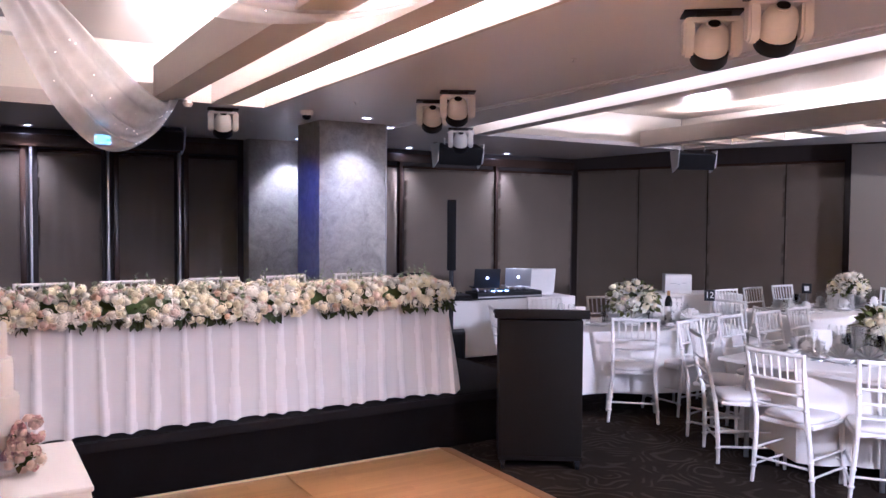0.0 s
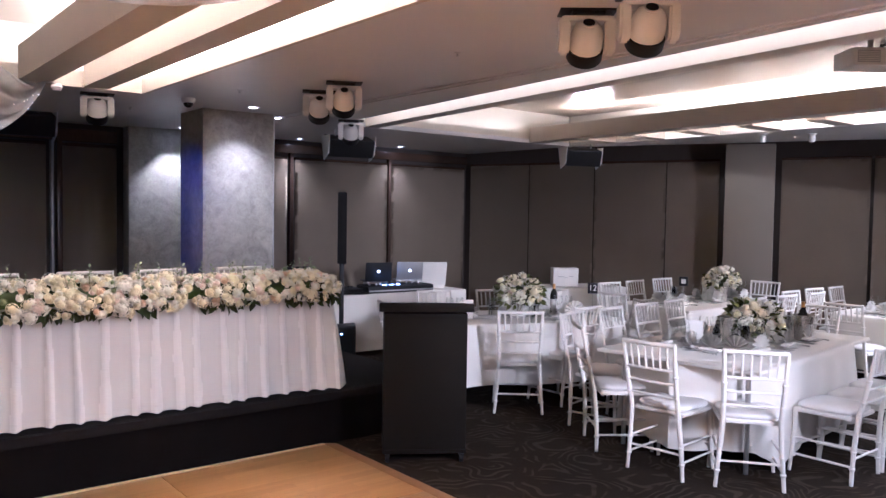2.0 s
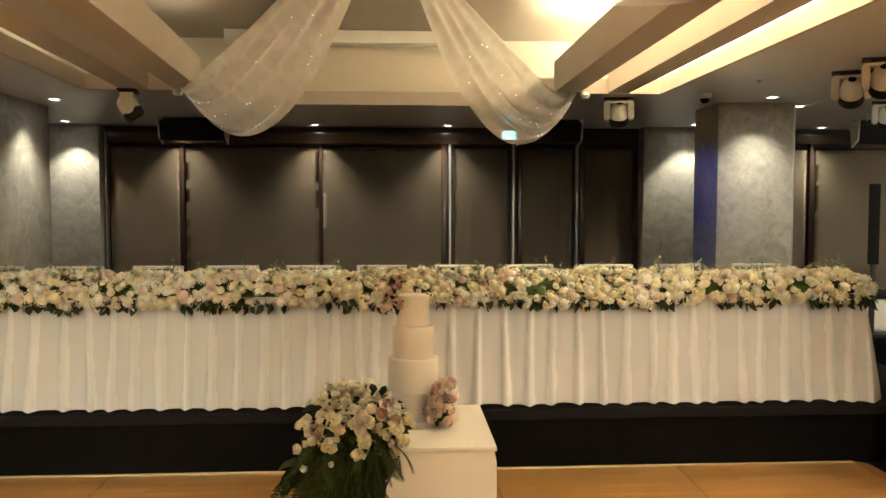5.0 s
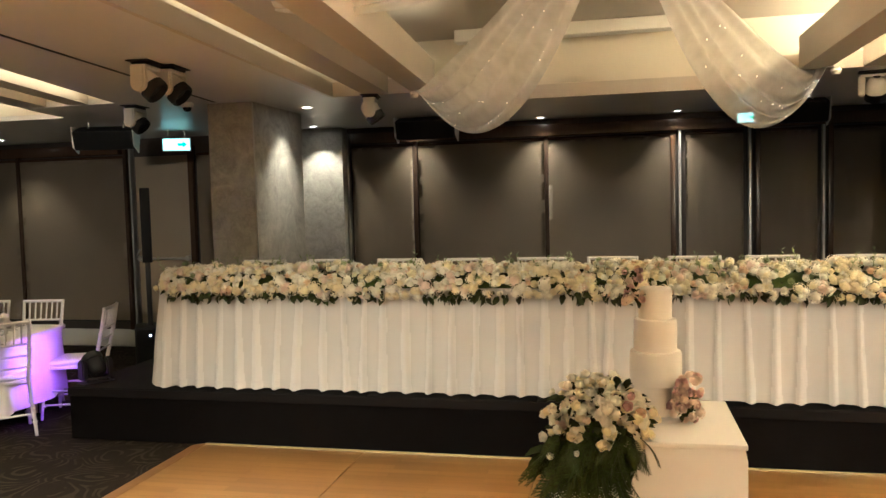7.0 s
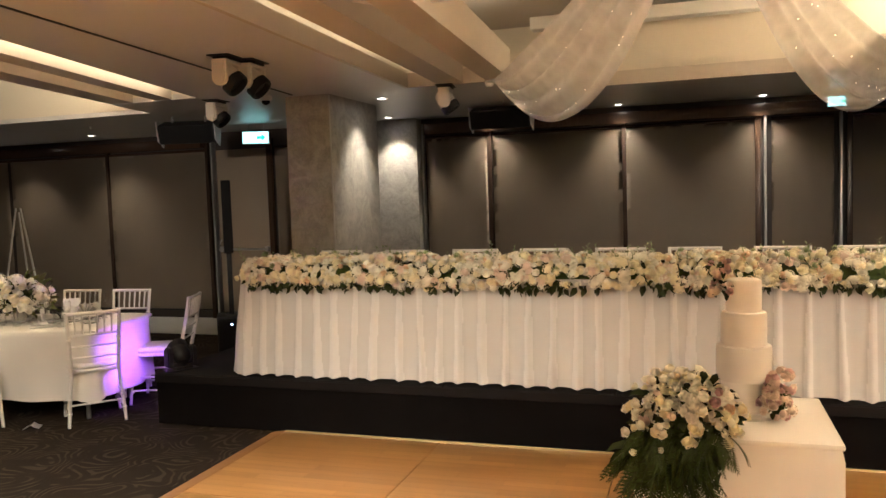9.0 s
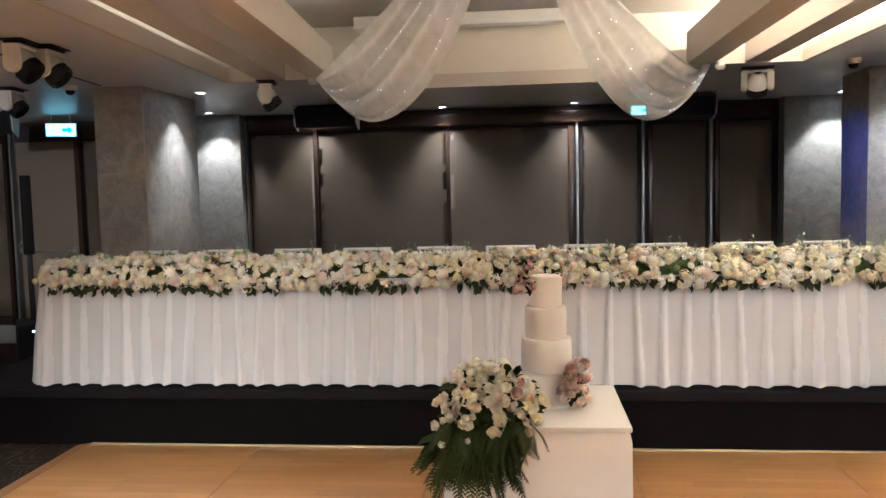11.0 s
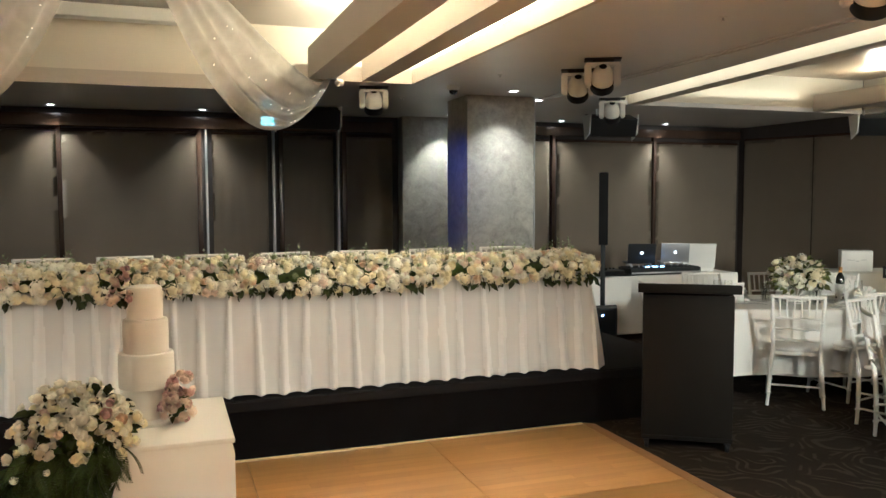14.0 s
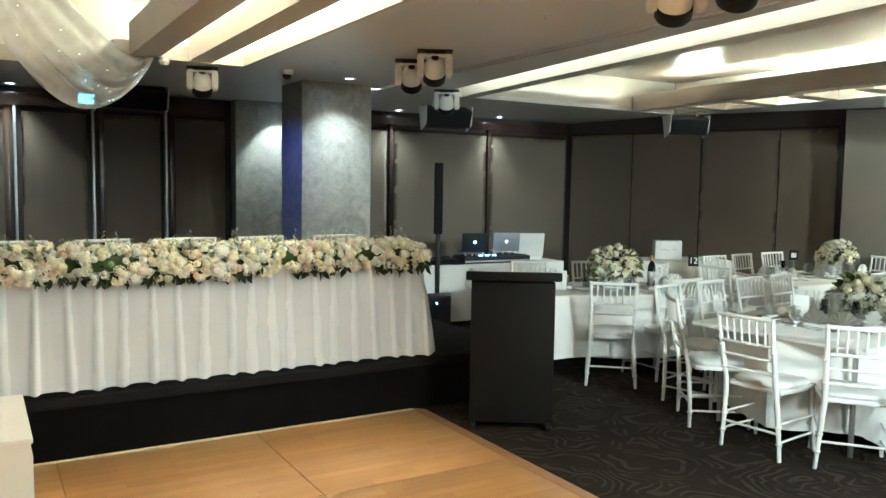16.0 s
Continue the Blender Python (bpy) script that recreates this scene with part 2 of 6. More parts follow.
M_ICING = material("white_icing", (0.80, 0.78, 0.74), 0.55, var=0.03, scale=8, fine=120, bump=0.06)
M_GLASS = glass_material("clear_glass")
M_SILVER = material("silver_vase", (0.62, 0.60, 0.56), 0.25, 0.85, var=0.15, scale=14, fine=60, bump=0.15)
M_PORCELAIN = material("porcelain", (0.82, 0.81, 0.79), 0.2, var=0.02, bump=0.0)
M_LEAF = material("leaf_green", (0.032, 0.042, 0.011), 0.6, var=0.25, scale=30, fine=120, bump=0.1, island=0.5, hue=0.02, spec=0.2)
M_FERN = material("fern_green", (0.040, 0.056, 0.010), 0.5, var=0.25, scale=30, fine=120, bump=0.1, island=0.5, hue=0.02, spec=0.2)
M_SPRIG = material("pale_sprig", (0.30, 0.36, 0.18), 0.6, var=0.2, island=0.4, bump=0.05)
PETALS = {n: material("petals_" + n, c, 0.6, var=0.10, scale=20, fine=120, bump=0.08, per_object=0.09, hue=0.012, sheen=0.2) for n, c in dict(
    cream=(0.95, 0.87, 0.64), white=(0.96, 0.93, 0.82), blush=(0.90, 0.74, 0.64), peach=(0.86, 0.64, 0.44), pink=(0.74, 0.48, 0.45), mauve=(0.54, 0.36, 0.40)).items()}
PETALS_JOINED = {n: material("petal_mass_" + n, c, 0.6, var=0.10, scale=20, fine=120, bump=0.08, sheen=0.2) for n, c in dict(
    cream=(0.95, 0.87, 0.64), white=(0.96, 0.93, 0.82), blush=(0.90, 0.74, 0.64), peach=(0.86, 0.64, 0.44)).items()}


def let_through(m, share):
    """Thin petals let part of the light through."""
    nt = m.node_tree
    b, out = nt.nodes["Principled BSDF"], nt.nodes["Material Output"]
    tra, mix = nt.nodes.new("ShaderNodeBsdfTranslucent"), nt.nodes.new("ShaderNodeMixShader")
    mix.inputs[0].default_value = share
    nt.links.new(b.inputs["Base Color"].links[0].from_socket, tra.inputs[0])
    nt.links.new(b.outputs[0], mix.inputs[1])
    nt.links.new(tra.outputs[0], mix.inputs[2])
    nt.links.new(mix.outputs[0], out.inputs[0])


for m_ in (*PETALS.values(), *PETALS_JOINED.values()):
    let_through(m_, 0.20)
M_OLIVE = material("olive_leaf", (0.110, 0.118, 0.032), 0.6, var=0.25, scale=30, fine=120, bump=0.1, island=0.5, hue=0.02, spec=0.2)
M_VOILE = sheer("white_voile", (0.95, 0.93, 0.92), 0.58)
M_LAMP = glow("downlight_glow", (1.0, 0.9, 0.75), 12)
M_FAIRY = glow("fairy_light_glow", (1.0, 0.88, 0.68), 4)
M_EXIT = glow("exit_sign_glow", (0.45, 0.95, 0.95), 1.2)
M_LEDBLUE = glow("blue_led_glow", (0.4, 0.6, 1.0), 8)
M_BOTTLE = material("dark_bottle", (0.012, 0.012, 0.010), 0.12, var=0.1, bump=0)
M_FOIL = material("gold_foil", (0.55, 0.32, 0.12), 0.3, 0.6, bump=0.05)
M_ALU = material("laptop_metal", (0.45, 0.45, 0.46), 0.35, 0.6, var=0.04, bump=0.02)


# ---- builders ----
def box(bm, c, s, rz=0.0, rx=0.0, ry=0.0, bevel=0.0):
    r = bmesh.ops.create_cube(bm, size=1.0, matrix=pose(*c, rx, ry, rz) @ Matrix.Diagonal((*s, 1)))
    if bevel:
        es = list({e for v in r["verts"] for e in v.link_edges})
        bmesh.ops.bevel(bm, geom=es, offset=bevel, segments=2, affect="EDGES", profile=0.6)
    return bm


def tube(bm, p, q, r0, r1=None, n=8, caps=True):
    p, q = Vector(p), Vector(q)
    d = q - p
    m = Matrix.Translation((p + q) / 2) @ d.to_track_quat("Z", "Y").to_matrix().to_4x4()
    bmesh.ops.create_cone(bm, cap_ends=caps, segments=n, radius1=r0, radius2=r0 if r1 is None else r1, depth=d.length, matrix=m)
    return bm


def polytube(bm, pts, r, n=8):
    """A round bar that runs through pts; r is one radius or one for each point."""
    rs = r if isinstance(r, (list, tuple)) else [r] * len(pts)
    rings = []
    for i, p in enumerate(pts):
        a, b = Vector(pts[max(i - 1, 0)]), Vector(pts[min(i + 1, len(pts) - 1)])
        q = (b - a).to_track_quat("Z", "Y")
        rings.append([bm.verts.new(Vector(p) + q @ Vector((rs[i] * math.cos(k * math.tau / n), rs[i] * math.sin(k * math.tau / n), 0))) for k in range(n)])
    for a, b in zip(rings, rings[1:]):
        for k in range(n):
            bm.faces.new((a[k], a[(k + 1) % n], b[(k + 1) % n], b[k]))
    bm.faces.new(rings[0][::-1])
    bm.faces.new(rings[-1])
    return bm


def lathe(bm, prof, n=24, c=(0, 0, 0)):
    """Turns (radius, height) rows about the upright through c."""
    rings = []
    for r, z in prof:
        rings.append([bm.verts.new((c[0] + r * math.cos(k * math.tau / n), c[1] + r * math.sin(k * math.tau / n), c[2] + z)) for k in range(n)] if r > 1e-5 else [bm.verts.new((c[0], c[1], c[2] + z))])
    for a, b in zip(rings, rings[1:]):
        for k in range(n):
            k2 = (k + 1) % n
            if len(a) == 1 and len(b) == 1:
                continue
            if len(a) == 1:
                bm.faces.new((a[0], b[k], b[k2]))
            elif len(b) == 1:
                bm.faces.new((a[k], a[k2], b[0]))
            else:
                bm.faces.new((a[k], a[k2], b[k2], b[k]))
    return bm


def prism(bm, pts, z0, z1):
    low, high = [bm.verts.new((x, y, z0)) for x, y in pts], [bm.verts.new((x, y, z1)) for x, y in pts]
    n = len(pts)
    bm.faces.new(low[::-1])
    bm.faces.new(high)
    for i in range(n):
        bm.faces.new((low[i], low[(i + 1) % n], high[(i + 1) % n], high[i]))
    bmesh.ops.recalc_face_normals(bm, faces=bm.faces)
    return bm


def mesh_of(name, bm, mats, smooth=40):
    me = bpy.data.meshes.new(name)
    bmesh.ops.recalc_face_normals(bm, faces=bm.faces)
    if smooth:
        for f in bm.faces:
            f.smooth = True
        for e in bm.edges:
            if len(e.link_faces) == 2 and e.calc_face_angle(0) > radians(smooth):
                e.smooth = False
    bm.to_mesh(me)
    bm.free()
    for m in mats if isinstance(mats, (list, tuple)) else (mats,):
        me.materials.append(m)
    return me


def part(name, bm, mat, parent=None, label="", smooth=40):
    """Links a bmesh as one mesh object, under parent if one is given."""
    ob = new(name, mesh_of(name, bm, mat, smooth))
    if parent:
        ob.parent = parent
    return tagged(ob, label)


def thing(name, m, label, category, group="", kind=""):
    """An empty at the base of a thing, to which its parts are hung."""
    ob = new(name)
    ob.empty_display_size = 0.1
    ob.matrix_world = m
    return tagged(ob, label, category, group, kind)


def B():
    return bmesh.new()


def structure(name, bm, mat, label, category, parent=None, smooth=30):
    ob = part(name, bm, mat, parent, smooth=smooth)
    return tagged(ob, label, category, kind="structure")

# ---- the room ----
BACK = 10.42                       # inner face of the back wall
CORNER = (8.62, BACK)              # where the splayed side wall begins
SIDE = Vector((0.353, -0.936)).normalized()
LEFT_X, FRONT_Y = -13.0, -5.0


def side_point(s, off=0.0):
    """A point s metres along the splayed wall from the corner, off metres into the room."""
    return (CORNER[0] + SIDE.x * s + SIDE.y * off, CORNER[1] + SIDE.y * s - SIDE.x * off)


END = side_point((BACK - FRONT_Y) / -SIDE.y)
floor = structure("floor", prism(B(), [(LEFT_X, FRONT_Y), (END[0], FRONT_Y), CORNER, (LEFT_X, BACK)], -0.08, 0.0), M_CARPET, "dark brown carpet with pale scrolled pattern", "floor")
structure("floor_strip", prism(B(), [(LEFT_X + 0.01, 9.15), (-4.2, 9.15), (-4.2, BACK - 0.01), (LEFT_X + 0.01, BACK - 0.01)], 0.0, 0.006), M_PALEFLOOR, "pale tiled strip of floor along the glazed wall", "floor")
structure("wall_north", prism(B(), [(LEFT_X, BACK), CORNER, (CORNER[0] + 0.3, BACK + 0.25), (LEFT_X, BACK + 0.25)], -0.05, TOP), M_WALLDARK, "dark brown wall behind the blinds", "wall")
e2 = (END[0] + 0.3, FRONT_Y)
structure("wall_east", prism(B(), [CORNER, END, e2, (CORNER[0] + 0.3, BACK + 0.25)], -0.05, TOP), M_WALLDARK, "dark brown splayed side wall", "wall")
structure("wall_south", prism(B(), [(LEFT_X - 0.2, FRONT_Y - 0.2), (END[0] + 0.3, FRONT_Y - 0.2), (END[0] + 0.3, FRONT_Y), (LEFT_X - 0.2, FRONT_Y)], -0.05, TOP), M_FIN, "plain beige wall", "wall")
structure("wall_west", prism(B(), [(LEFT_X - 0.2, FRONT_Y), (LEFT_X, FRONT_Y), (LEFT_X, BACK + 0.25), (LEFT_X - 0.2, BACK + 0.25)], -0.05, TOP), M_WALLDARK, "dark brown wall", "wall")
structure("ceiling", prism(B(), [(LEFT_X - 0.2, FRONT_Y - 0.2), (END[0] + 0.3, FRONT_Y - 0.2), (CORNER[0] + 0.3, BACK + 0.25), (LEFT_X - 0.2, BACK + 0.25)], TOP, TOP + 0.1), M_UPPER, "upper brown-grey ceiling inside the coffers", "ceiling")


def lx(u, y):
    """x of a line of the left coffer that stands at u where y is 7."""
    return u - 0.23 * (max(y, 1.0) - 7.0)


def rx_(u, y):
    """x of a line of the right coffer that stands at u where y is 6."""
    return u + 0.11 * (y - 6.0)


F = FRONT_Y
CX1 = 2.41                         # central coffer, right edge
LIP = 2.86                         # top of the cove lips


def cl(u, y):
    """x of a line on the left of the central coffer that stands at u where y is 5.5."""
    return u - 0.06 * (y - 5.5)


CX0 = cl(-2.47, 7.37)
soffit = B()
for pts in (
    # behind the coffers
    [(LEFT_X, 7.8), (lx(-5.6, 7.8), 7.8), (lx(-5.6, 6.97), 6.97), (lx(-4.6, 6.97), 6.97), (-2.75, 7.37), (-1.42, 7.37), (-1.42, 8.26), (-1.42, BACK), (LEFT_X, BACK)],
    [(-1.42, 8.26), (1.34, 8.26), (1.34, BACK), (-1.42, BACK)],
    [(1.34, 7.37), (rx_(4.585, 7.37), 7.37), (rx_(4.585, 8.2), 8.2), (CORNER[0] + 0.1, 8.2), (CORNER[0] + 0.05, BACK), (1.34, BACK)],
    # between the coffers
    [(-9.0, F), (cl(-2.47, F), F), (CX0, 7.37), (-2.75, 7.37), (lx(-4.6, 6.97), 6.97), (lx(-4.6, 1.0), 1.0), (-9.0, 1.0)],
    [(CX1, F), (rx_(4.585, F), F), (rx_(4.585, 7.37), 7.37), (CX1, 7.37)],
    # past the right coffer
    [(8.68, F), (END[0] + 0.2, F), (CORNER[0] + 0.2, 8.2), (8.68, 8.2)],
):
    prism(soffit, pts, SOFFIT, SOFFIT + 0.05)
structure("soffit", soffit, M_SOFFIT, "smooth pale grey painted lower ceiling", "ceiling")

# upright faces that close the coffers, one object each
def fascia(x0, y0, x1, y1, name="coffer_side", z0=SOFFIT, z1=TOP, t=0.03, mat=None):
    d = Vector((x1 - x0, y1 - y0)).normalized()
    n = Vector((-d.y, d.x)) * t
    structure(name, prism(B(), [(x0, y0), (x1, y1), (x1 + n.x, y1 + n.y), (x0 + n.x, y0 + n.y)], z0 + 0.052 if z0 == SOFFIT else z0, z1), mat or M_CEIL, "cream painted side of the ceiling coffer", "ceiling")


def lip(x0, y0, x1, y1):
    """The upstand at the rim of a coffer that hides the light strips; its darker beige paints in its shade."""
    d = Vector((x1 - x0, y1 - y0)).normalized() * 0.004
    fascia(x0 + d.y, y0 - d.x, x1 + d.y, y1 - d.x, "cove_lip", SOFFIT - 0.002, LIP, 0.035, M_FIN)


fascia(CX1 + 0.26, 8.26, CX1 + 0.26, F)
fascia(cl(-2.72, F), F, cl(-2.72, 8.26), 8.26)
fascia(cl(-2.72, 8.26), 8.54, CX1 + 0.26, 8.54)
fascia(cl(-2.72, 8.26) - 0.03, 8.26, cl(-2.72, 8.26) - 0.03, 8.54)
fascia(CX1 + 0.29, 8.54, CX1 + 0.29, 8.26)
lip(CX1, 7.37, CX1, F)
lip(cl(-2.47, F), F, CX0, 7.37)
lip(CX0, 7.37, -1.42, 7.37)
lip(1.34, 7.37, CX1, 7.37)
lip(-1.42, 7.405, -1.42, 8.26)
lip(1.34, 8.26, 1.34, 7.405)
lip(-1.42, 8.26, 1.34, 8.26)
fascia(rx_(4.58, F), F, rx_(4.58, 8.2), 8.2)
fascia(rx_(4.585, 8.2), 8.204, 8.68, 8.204)
fascia(8.684, 8.2, 8.684, F)
fascia(lx(-4.595, 6.97), 6.97, lx(-4.595, 1.0), 1.0)
fascia(lx(-5.6, 6.97), 6.974, lx(-4.6, 6.97), 6.974)
fascia(LEFT_X, 7.804, lx(-5.6, 7.8), 7.804)

# hanging fins
def fin(x0, x1, y0, y1, skew, label="beige painted fin hanging inside the ceiling coffer", z1=SOFFIT + 0.20):
    g = skew
    structure("ceiling_fin", prism(B(), [(g(x0, y0), y0), (g(x1, y0), y0), (g(x1, y1), y1), (g(x0, y1), y1)], SOFFIT + 0.004, z1), M_FIN, label, "ceiling")


plain = lambda x, y: x
fin(1.455, 1.68, F, 7.36, plain, z1=3.0)
fin(1.935, 2.13, F, 7.36, plain, z1=3.0)
fin(-1.71, -1.49, F, 7.36, cl, z1=3.0)
fin(-2.165, -1.93, F, 7.36, cl, z1=3.0)
fin(4.97, 5.15, F, 8.19, rx_, z1=2.99)
fin(-5.07, -4.88, 1.0, 6.96, lx)
fin(-5.60, -5.34, 1.0, 7.79, lx)
fin(7.86, 8.08, F, 8.19, lambda x, y: x + 0.06 * (y - 8))
cross = B()
for i in range(14):
    y = 7.45 - 0.78 * i
    box(cross, (8.37, y, SOFFIT + 0.10), (0.62, 0.2, 0.19))
structure("ceiling_cross_fins", cross, M_FIN, "short beige cross pieces between lit ceiling slots", "ceiling")
structure("screen_case", box(B(), (-0.50, 8.17, 3.355), (2.12, 0.17, 0.12), bevel=0.01), M_WHITE, "long white casing of a rolled-up projection screen", "screen")

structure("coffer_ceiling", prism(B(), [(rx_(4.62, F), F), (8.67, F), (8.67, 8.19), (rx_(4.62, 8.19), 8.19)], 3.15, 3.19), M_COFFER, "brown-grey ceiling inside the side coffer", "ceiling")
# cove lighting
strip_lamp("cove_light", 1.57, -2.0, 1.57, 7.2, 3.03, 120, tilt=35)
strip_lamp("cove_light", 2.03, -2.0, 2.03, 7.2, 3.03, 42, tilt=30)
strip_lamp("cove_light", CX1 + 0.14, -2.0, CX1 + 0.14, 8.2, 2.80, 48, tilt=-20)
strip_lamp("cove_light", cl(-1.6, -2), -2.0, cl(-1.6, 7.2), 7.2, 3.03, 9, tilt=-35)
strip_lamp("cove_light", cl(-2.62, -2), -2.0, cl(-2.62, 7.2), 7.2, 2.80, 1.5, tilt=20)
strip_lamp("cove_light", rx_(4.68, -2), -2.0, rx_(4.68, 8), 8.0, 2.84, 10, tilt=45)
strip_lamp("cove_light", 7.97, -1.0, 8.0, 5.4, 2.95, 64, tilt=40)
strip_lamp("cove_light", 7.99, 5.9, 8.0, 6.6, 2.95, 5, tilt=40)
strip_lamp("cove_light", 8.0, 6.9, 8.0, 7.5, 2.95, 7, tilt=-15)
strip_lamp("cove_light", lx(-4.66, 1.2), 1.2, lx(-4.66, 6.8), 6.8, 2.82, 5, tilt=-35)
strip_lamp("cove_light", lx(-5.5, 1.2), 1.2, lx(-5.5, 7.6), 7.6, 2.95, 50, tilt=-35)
strip_lamp("cove_light", 5.6, 8.1, 7.7, 8.1, 2.85, 0.8)
# coloured beams of two stage lights
spot_lamp("blue_beam", (2.12, 7.70, 2.45), (3.12, 8.24, 1.75), 8, 62, (0.10, 0.20, 1.0), 0.8, 0.05)
spot_lamp("violet_beam", (-4.14, 5.68, 0.60), (-4.9, 5.8, 0.45), 17, 95, (0.36, 0.10, 1.0), 0.8, 0.05)

# columns and plaster piers
def pier(name, x0, x1, y0, y1, z0, z1, label):
    return structure(name, box(B(), ((x0 + x1) / 2, (y0 + y1) / 2, (z0 + z1) / 2), (x1 - x0, y1 - y0, z1 - z0), bevel=0.008), M_PLASTER, label, "column")


pier("column_right", 3.155, 3.905, 7.90, 8.50, 0, SOFFIT, "square column in polished silver-grey plaster")
pier("column_left", -3.86, -3.385, 7.36, 8.54, 0, SOFFIT, "deep column in polished silver-grey plaster")
pier("pier_right", 3.15, 4.3, 10.2, BACK, 0, SOFFIT, "silver-grey plaster pier on the back wall")
pier("pier_left", -4.3, -3.52, 10.2, BACK, 0, SOFFIT, "silver-grey plaster pier on the back wall")
for ex in ((3.905, 7.90), (-3.385, 7.36)):
    structure("column_edge_bead", tube(B(), (ex[0], ex[1] - 0.004, 0.01), (ex[0], ex[1] - 0.004, SOFFIT - 0.01), 0.008), M_CHROME, "thin metal bead on a column corner", "trim")


def blind(name, x0, x1, z0, z1, m, group="roller blinds along the wall", ripple=0.004):
    """A roller blind that hangs a little unevenly, with its bottom bar; x0 to x1 along the wall, m sets the wall."""
    bl = thing(name, m, "dark charcoal fabric roller blind pulled down over the window", "blind", group)
    bm = B()
    nx, nz = 24, 44
    seed = x0 * 3.7
    rows = [[bm.verts.new((x0 + (x1 - x0) * i / nx, -0.045 - ripple * (noise.noise(Vector((seed + i * 0.35, j * 0.08, 0))) + 1) - 0.0022 * max(0, abs(i / nx - 0.5) * 2 - 0.72) / 0.28 * noise.noise(Vector((seed, j * 0.55 + (i > nx / 2) * 50, 4))), z0 + (z1 - z0) * j / nz)) for i in range(nx + 1)] for j in range(nz + 1)]
    for a, b in zip(rows, rows[1:]):
        for i in range(nx):
            bm.faces.new((a[i], a[i + 1], b[i + 1], b[i]))
    bmesh.ops.solidify(bm, geom=bm.faces, thickness=0.003)
    part("fabric", bm, M_BLIND, bl, smooth=60)
    part("bottom_bar", tube(B(), (x0, -0.049, z0), (x1, -0.049, z0), 0.012), M_BLACK, bl)
    part("roller", tube(B(), (x0, -0.03, z1 + 0.014), (x1, -0.03, z1 + 0.014), 0.022, n=12), M_DARKWOOD, bl)
    return bl


WN = pose(0, BACK, 0)
for x0, x1 in ((-10.50, -8.64), (-8.58, -6.87), (-12.6, -10.56), (-3.45, -2.62), (-2.54, -0.90), (-0.86, 0.68), (0.80, 1.46), (1.62, 2.28), (2.42, 3.06), (5.46, 7.02), (7.10, 8.55), (4.35, 5.34)):
    blind("blind", x0, x1, 0.13 if x1 < -4 else 0.08, 2.46, WN)
m_side = Matrix.Translation((*CORNER, 0)) @ Matrix.Rotation(math.atan2(SIDE.y, SIDE.x), 4, "Z")
for s0, s1 in ((0.12, 1.165), (1.18, 2.235), (2.25, 3.315), (3.33, 4.05), (4.85, 5.9), (5.94, 7.0), (7.04, 8.1), (8.14, 9.2)):
    blind("blind", s0, s1, 0.06, 2.52, m_side)
for x in (-8.61, -6.84, -2.58, -0.88, 5.40, 7.06):
    structure("mullion", box(B(), (x, BACK - 0.036, 1.3), (0.050, 0.07, 2.6), bevel=0.005), M_MULLION, "dark stained timber mullion between blinds", "trim")
structure("timber_head", box(B(), (-0.2, BACK - 0.06, 2.585), (6.5, 0.12, 0.14), bevel=0.006), M_DARKWOOD, "dark stained timber rail above the blinds", "trim")
structure("timber_head", box(B(), (-9.6, BACK - 0.06, 2.585), (5.4, 0.12, 0.14), bevel=0.006), M_DARKWOOD, "dark stained timber rail above the blinds", "trim")
structure("timber_head", box(B(), (6.45, BACK - 0.06, 2.60), (4.2, 0.12, 0.12), bevel=0.006), M_DARKWOOD, "dark stained timber rail above the blinds", "trim")
for x in (0.73, 1.53, 2.34, -3.49, -6.74):
    structure("door_post", box(B(), (x, BACK - 0.05, 1.33), (0.026, 0.10, 2.66), bevel=0.004), M_CHROME, "slim brushed metal post of a glazed door frame", "trim")
for x in (0.65, 1.62, 2.42):
    structure("door_jamb", box(B(), (x, BACK - 0.04, 1.3), (0.06, 0.08, 2.58), bevel=0.005), M_DARKWOOD, "dark stained timber door jamb", "trim")
structure("door_head", box(B(), (1.54, BACK - 0.05, 2.64), (1.66, 0.1, 0.035), bevel=0.005), M_CHROME, "slim metal head of the glazed door frame", "trim")
# exit door beside the left column
exit_door = tagged(part("door_1", box(B(), (-6.25, BACK - 0.03, 1.24), (0.86, 0.05, 2.46), bevel=0.004), M_BLIND), "dark single exit door with a steel push bar", "door", kind="structure")
bar = B()
tube(bar, (-6.66, BACK - 0.13, 1.03), (-5.84, BACK - 0.13, 1.03), 0.016)
for x in (-6.62, -5.88):
    box(bar, (x, BACK - 0.09, 1.03), (0.05, 0.10, 0.07), bevel=0.006)
part("push_bar", bar, M_CHROME, exit_door, "brushed steel push bar")
part("lever", polytube(B(), [(-6.66, BACK - 0.06, 1.06), (-6.66, BACK - 0.14, 1.08), (-6.60, BACK - 0.14, 1.17)], 0.012), M_CHROME, exit_door)
for x in (-5.80, -4.95):
    structure("door_jamb", box(B(), (x, BACK - 0.05, 1.3), (0.07, 0.1, 2.6), bevel=0.005), M_DARKWOOD, "dark stained timber door jamb", "trim")
blind("blind", -5.72, -5.0, 0.1, 2.46, WN)
# pillar on the splayed wall
px, py = side_point(4.45)
pil = B()
box(pil, (0, 0, SOFFIT / 2), (0.62, 0.5, SOFFIT), bevel=0.008)
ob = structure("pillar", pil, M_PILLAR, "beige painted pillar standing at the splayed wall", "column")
ob.matrix_world = pose(px, py, 0, 0, 0, -62)

